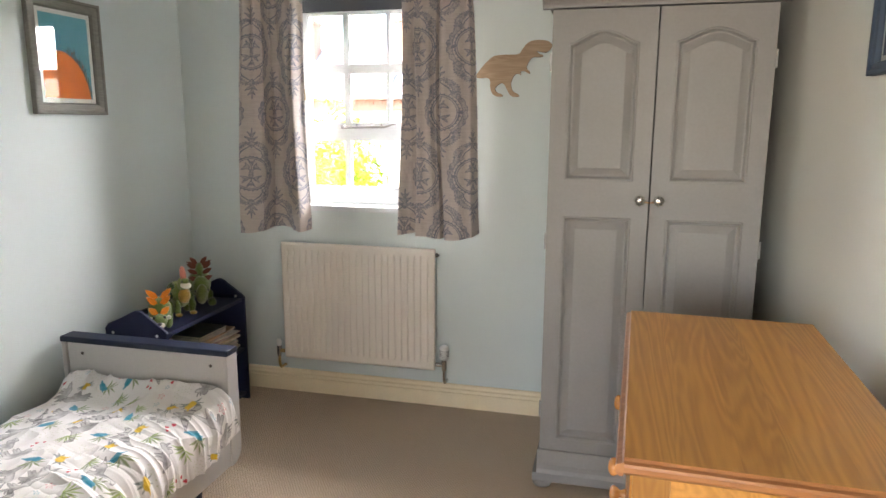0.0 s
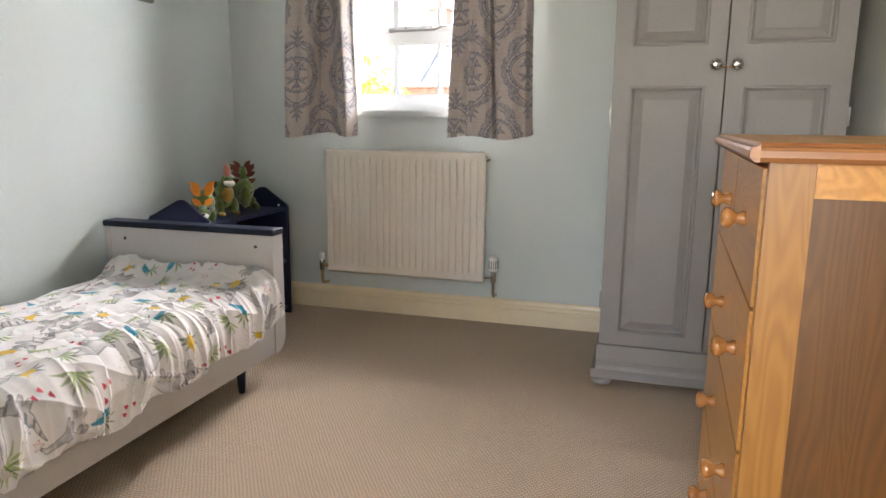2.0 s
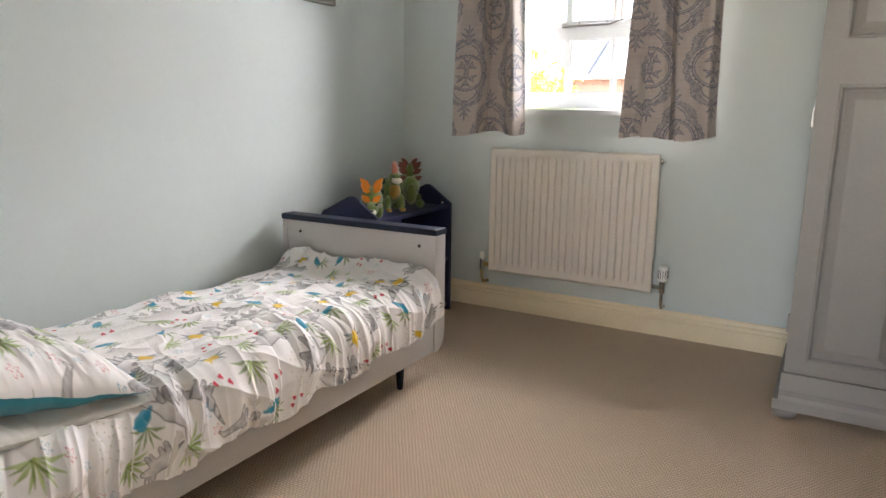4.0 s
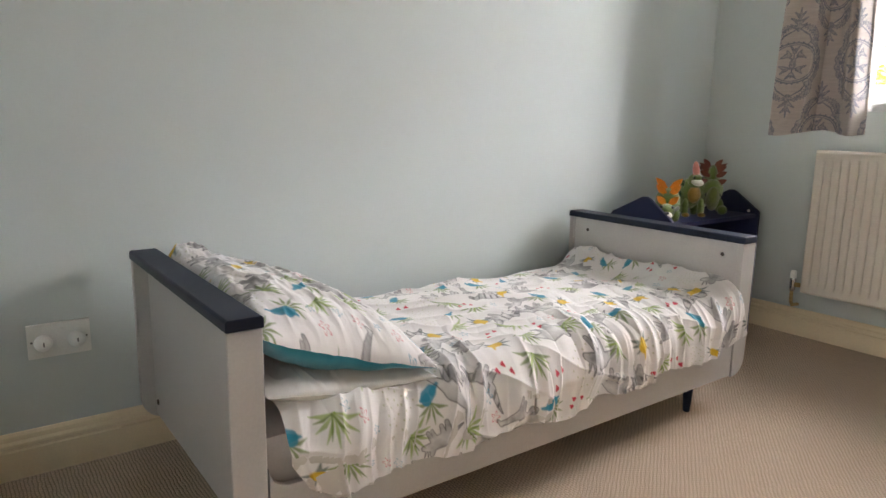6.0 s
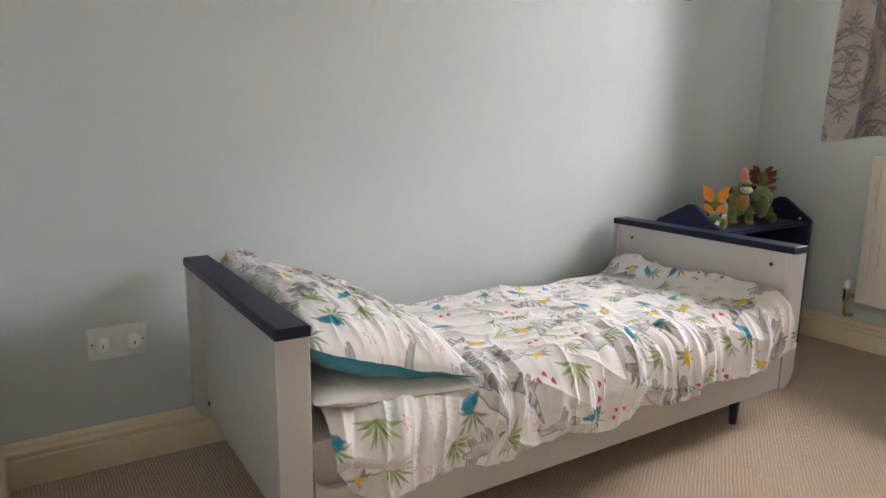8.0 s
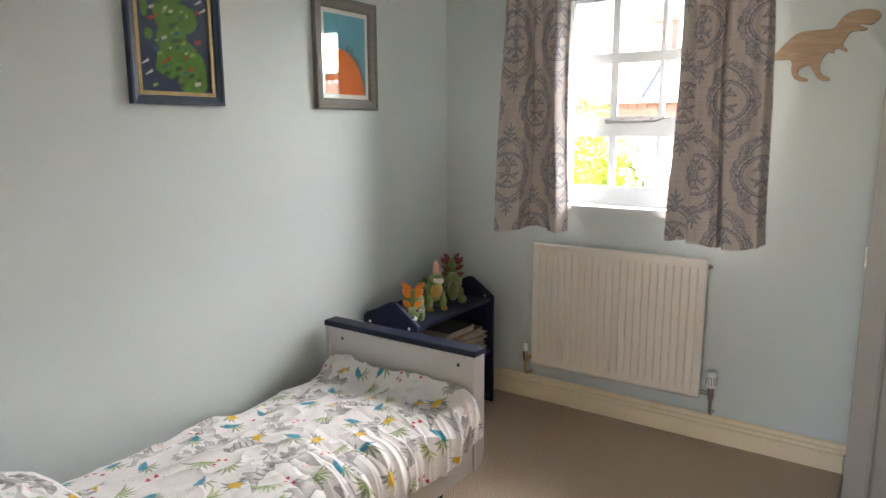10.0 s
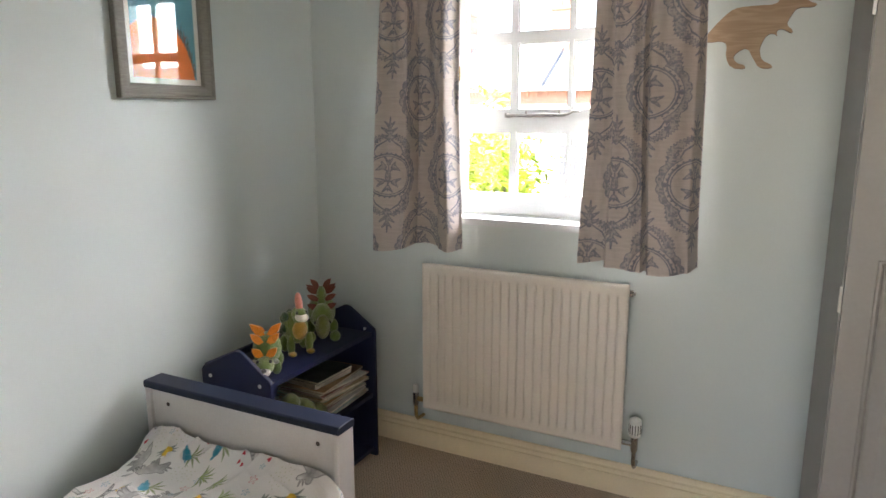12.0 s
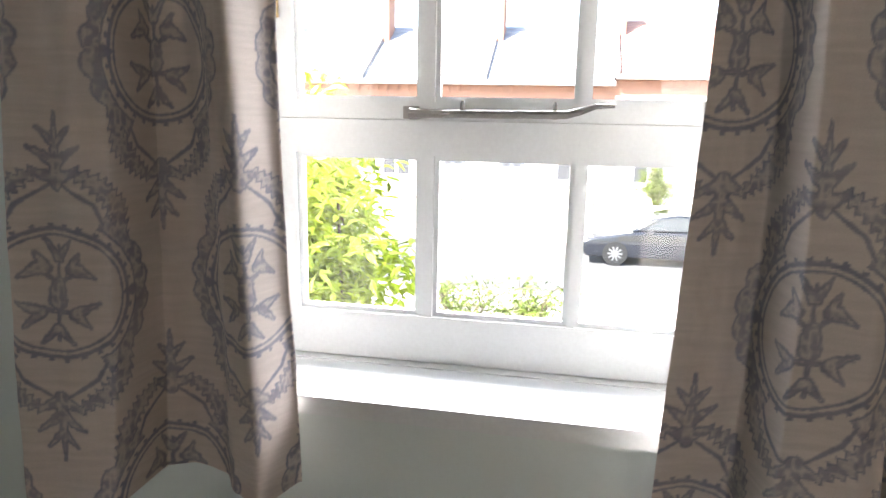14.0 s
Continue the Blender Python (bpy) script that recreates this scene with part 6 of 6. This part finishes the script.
def leaf_mesh(bm, m, length, width):
    pts = [(0, 0, 0), (width * 0.5, length * 0.35, 0.12 * width), (width * 0.42, length * 0.65, 0.10 * width), (0, length, -0.15 * length), (-width * 0.42, length * 0.65, 0.10 * width), (-width * 0.5, length * 0.35, 0.12 * width), (0, length * 0.5, -0.03 * length)]
    v = [bm.verts.new(m @ Vector(p)) for p in pts]
    for q in ((0, 1, 6), (1, 2, 6), (2, 3, 6), (3, 4, 6), (4, 5, 6), (5, 0, 6)):
        bm.faces.new([v[i] for i in q])


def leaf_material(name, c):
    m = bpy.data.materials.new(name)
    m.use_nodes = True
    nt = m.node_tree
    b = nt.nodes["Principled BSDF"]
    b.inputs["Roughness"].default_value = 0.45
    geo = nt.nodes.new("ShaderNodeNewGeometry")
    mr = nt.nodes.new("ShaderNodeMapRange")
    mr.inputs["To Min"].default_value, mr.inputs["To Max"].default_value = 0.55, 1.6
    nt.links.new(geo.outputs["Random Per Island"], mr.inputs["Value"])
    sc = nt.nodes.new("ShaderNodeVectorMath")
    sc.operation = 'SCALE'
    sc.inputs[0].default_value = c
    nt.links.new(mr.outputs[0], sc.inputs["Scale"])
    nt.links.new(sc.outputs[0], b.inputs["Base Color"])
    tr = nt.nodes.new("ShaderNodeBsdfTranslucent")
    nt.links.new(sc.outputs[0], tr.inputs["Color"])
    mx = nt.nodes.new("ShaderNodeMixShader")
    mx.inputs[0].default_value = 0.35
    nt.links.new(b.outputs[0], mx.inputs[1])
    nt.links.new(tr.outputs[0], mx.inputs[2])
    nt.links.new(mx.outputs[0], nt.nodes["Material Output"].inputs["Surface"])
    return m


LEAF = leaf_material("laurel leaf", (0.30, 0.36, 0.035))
LEAF_HEDGE = leaf_material("hedge leaf", (0.14, 0.19, 0.03))


def shrub(name, label, cx, cy, z0, crown_z0, crown_z1, radius, count, size, mat, seed):
    """A shrub: tapering stems with limbs and a loose crown of single leaves in sprays."""
    rs = random.Random(seed)
    root = thing(name, label, "shrub", at=(cx, cy, z0))
    stems = bmesh.new()
    lv = bmesh.new()
    tips = []
    for k in range(9):
        a = rs.uniform(0, 2 * math.pi)
        r = radius * rs.uniform(0.2, 0.8)
        top = Vector((r * math.cos(a), r * math.sin(a), rs.uniform(0.55, 1.0) * (crown_z1 - z0) * 0.95))
        base = Vector((rs.uniform(-0.12, 0.12), rs.uniform(-0.12, 0.12), 0))
        pts = [base.lerp(top, t) + Vector((0.1 * math.sin(5 * t + k), 0.1 * math.cos(4 * t + k), 0)) * t for t in (0, 0.25, 0.5, 0.75, 1)]
        tube(pts, [0.035, 0.028, 0.02, 0.014, 0.006], 7, stems)
        for _ in range(9):
            t = rs.uniform(0.35, 1)
            p = base.lerp(top, t)
            q = p + Vector((rs.gauss(0, 0.35), rs.gauss(0, 0.35), rs.uniform(0.0, 0.5))) * radius * 0.8
            tube([p, p.lerp(q, 0.5) + Vector((0, 0, 0.03)), q], [0.011, 0.008, 0.003], 5, stems)
            tips.append(q)
    part("trunk", stems, BARK, root)
    for i in range(count):
        c = rs.choice(tips)
        p = c + Vector((rs.gauss(0, 0.17), rs.gauss(0, 0.17), rs.gauss(0, 0.16))) * radius
        zmin, zmax = crown_z0 - z0, crown_z1 - z0
        if not (zmin < p.z < zmax) or math.hypot(p.x, p.y) > radius * (1.05 + 0.15 * math.sin(i)):
            continue
        for _ in range(3):
            m = Matrix.Translation(p) @ Euler((rs.uniform(-0.9, 0.5), rs.uniform(-0.6, 0.6), rs.uniform(0, 6.28))).to_matrix().to_4x4()
            leaf_mesh(lv, m, size * rs.uniform(0.7, 1.25), size * 0.34)
    ob = part("crown", lv, mat, root)
    tagged(ob, kind="stuff")


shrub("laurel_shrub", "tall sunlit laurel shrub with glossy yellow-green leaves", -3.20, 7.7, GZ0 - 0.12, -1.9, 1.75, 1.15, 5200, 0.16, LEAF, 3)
shrub("low_shrub", "low flowering shrub in the front garden", -2.9, 14.0, GZ0 - 0.12, -2.5, -1.6, 0.9, 700, 0.10, LEAF_HEDGE, 5)
shrub("low_shrub", "low flowering shrub in the front garden", -1.75, 14.2, GZ0 - 0.12, -2.5, -1.55, 0.7, 600, 0.10, LEAF_HEDGE, 9)
shrub("clipped_bush", "upright clipped green bush in a front garden", 1.55, 25.9, -1.851, -1.7, -0.15, 0.65, 1500, 0.09, LEAF_HEDGE, 7)


def parked_car(cx, cy, z):
    """A dark saloon that faces -x."""
    c = thing("parked_car", "black saloon car parked at the far kerb", "car", at=(cx, cy, z))
    # sections along x: roofline over the body
    prof = [(-2.3, 0.42), (-2.28, 0.62), (-2.05, 0.72), (-1.2, 0.88), (-0.85, 0.93), (1.65, 0.98), (2.1, 0.95), (2.28, 0.80), (2.3, 0.40), (2.1, 0.24), (-2.15, 0.22)]
    part("body", prism(prof, 1, -0.88, 0.88, 0.06, 3), CAR_PAINT, c, "", 40)
    cab = [(-0.95, 0.93), (-0.35, 1.32), (0.15, 1.41), (0.75, 1.40), (1.35, 1.25), (1.85, 0.97)]
    part("cabin", prism(cab, 1, -0.72, 0.72, 0.05, 3), CAR_PAINT, c, "", 40)
    win = [(-0.70, 0.98), (-0.28, 1.27), (0.15, 1.35), (0.70, 1.34), (1.15, 1.22), (1.45, 1.0)]
    for y in (-0.725, 0.725):
        part("side_window", prism(win, 1, y - 0.006, y + 0.006), CAR_GLASS, c)
    part("windscreen", prism([(-0.96, 0.955), (-0.38, 1.335), (-0.36, 1.32), (-0.94, 0.94)], 1, -0.66, 0.66), CAR_GLASS, c)
    for x in (-1.4, 1.4):
        for s in (-1, 1):
            w = part("wheel", lathe([(0.20, -0.10), (0.32, -0.10), (0.335, -0.06), (0.335, 0.06), (0.32, 0.10), (0.20, 0.10)], pose(x, s * 0.80, 0.335, 90, 0, 0), 28), TYRE, c)
            rim = bmesh.new()
            for k in range(10):
                m = pose(x, s * 0.905, 0.335, 0, k * 36, 0)
                b = add_box(bmesh.new(), 0.03, 0.20, -0.008, 0.008, -0.022, 0.022)
                for f in b.faces:
                    rim.faces.new([rim.verts.new(m @ v.co) for v in f.verts])
                b.free()
            lathe([(0.05, -0.01), (0.05, 0.015)], pose(x, s * 0.90, 0.335, 90, 0, 0), 14, rim)
            part("rim", rim, ALLOY, w)
    part("headlight", box(-2.27, -2.05, -0.82, -0.50, 0.60, 0.68, 0.02), ALLOY, c)
    part("headlight", box(-2.27, -2.05, 0.50, 0.82, 0.60, 0.68, 0.02), ALLOY, c)
    part("mirror", box(-0.62, -0.45, -0.98, -0.86, 0.93, 1.04, 0.02), CAR_PAINT, c)
    part("mirror", box(-0.62, -0.45, 0.86, 0.98, 0.93, 1.04, 0.02), CAR_PAINT, c)


parked_car(1.4, 21.6, GZ0)
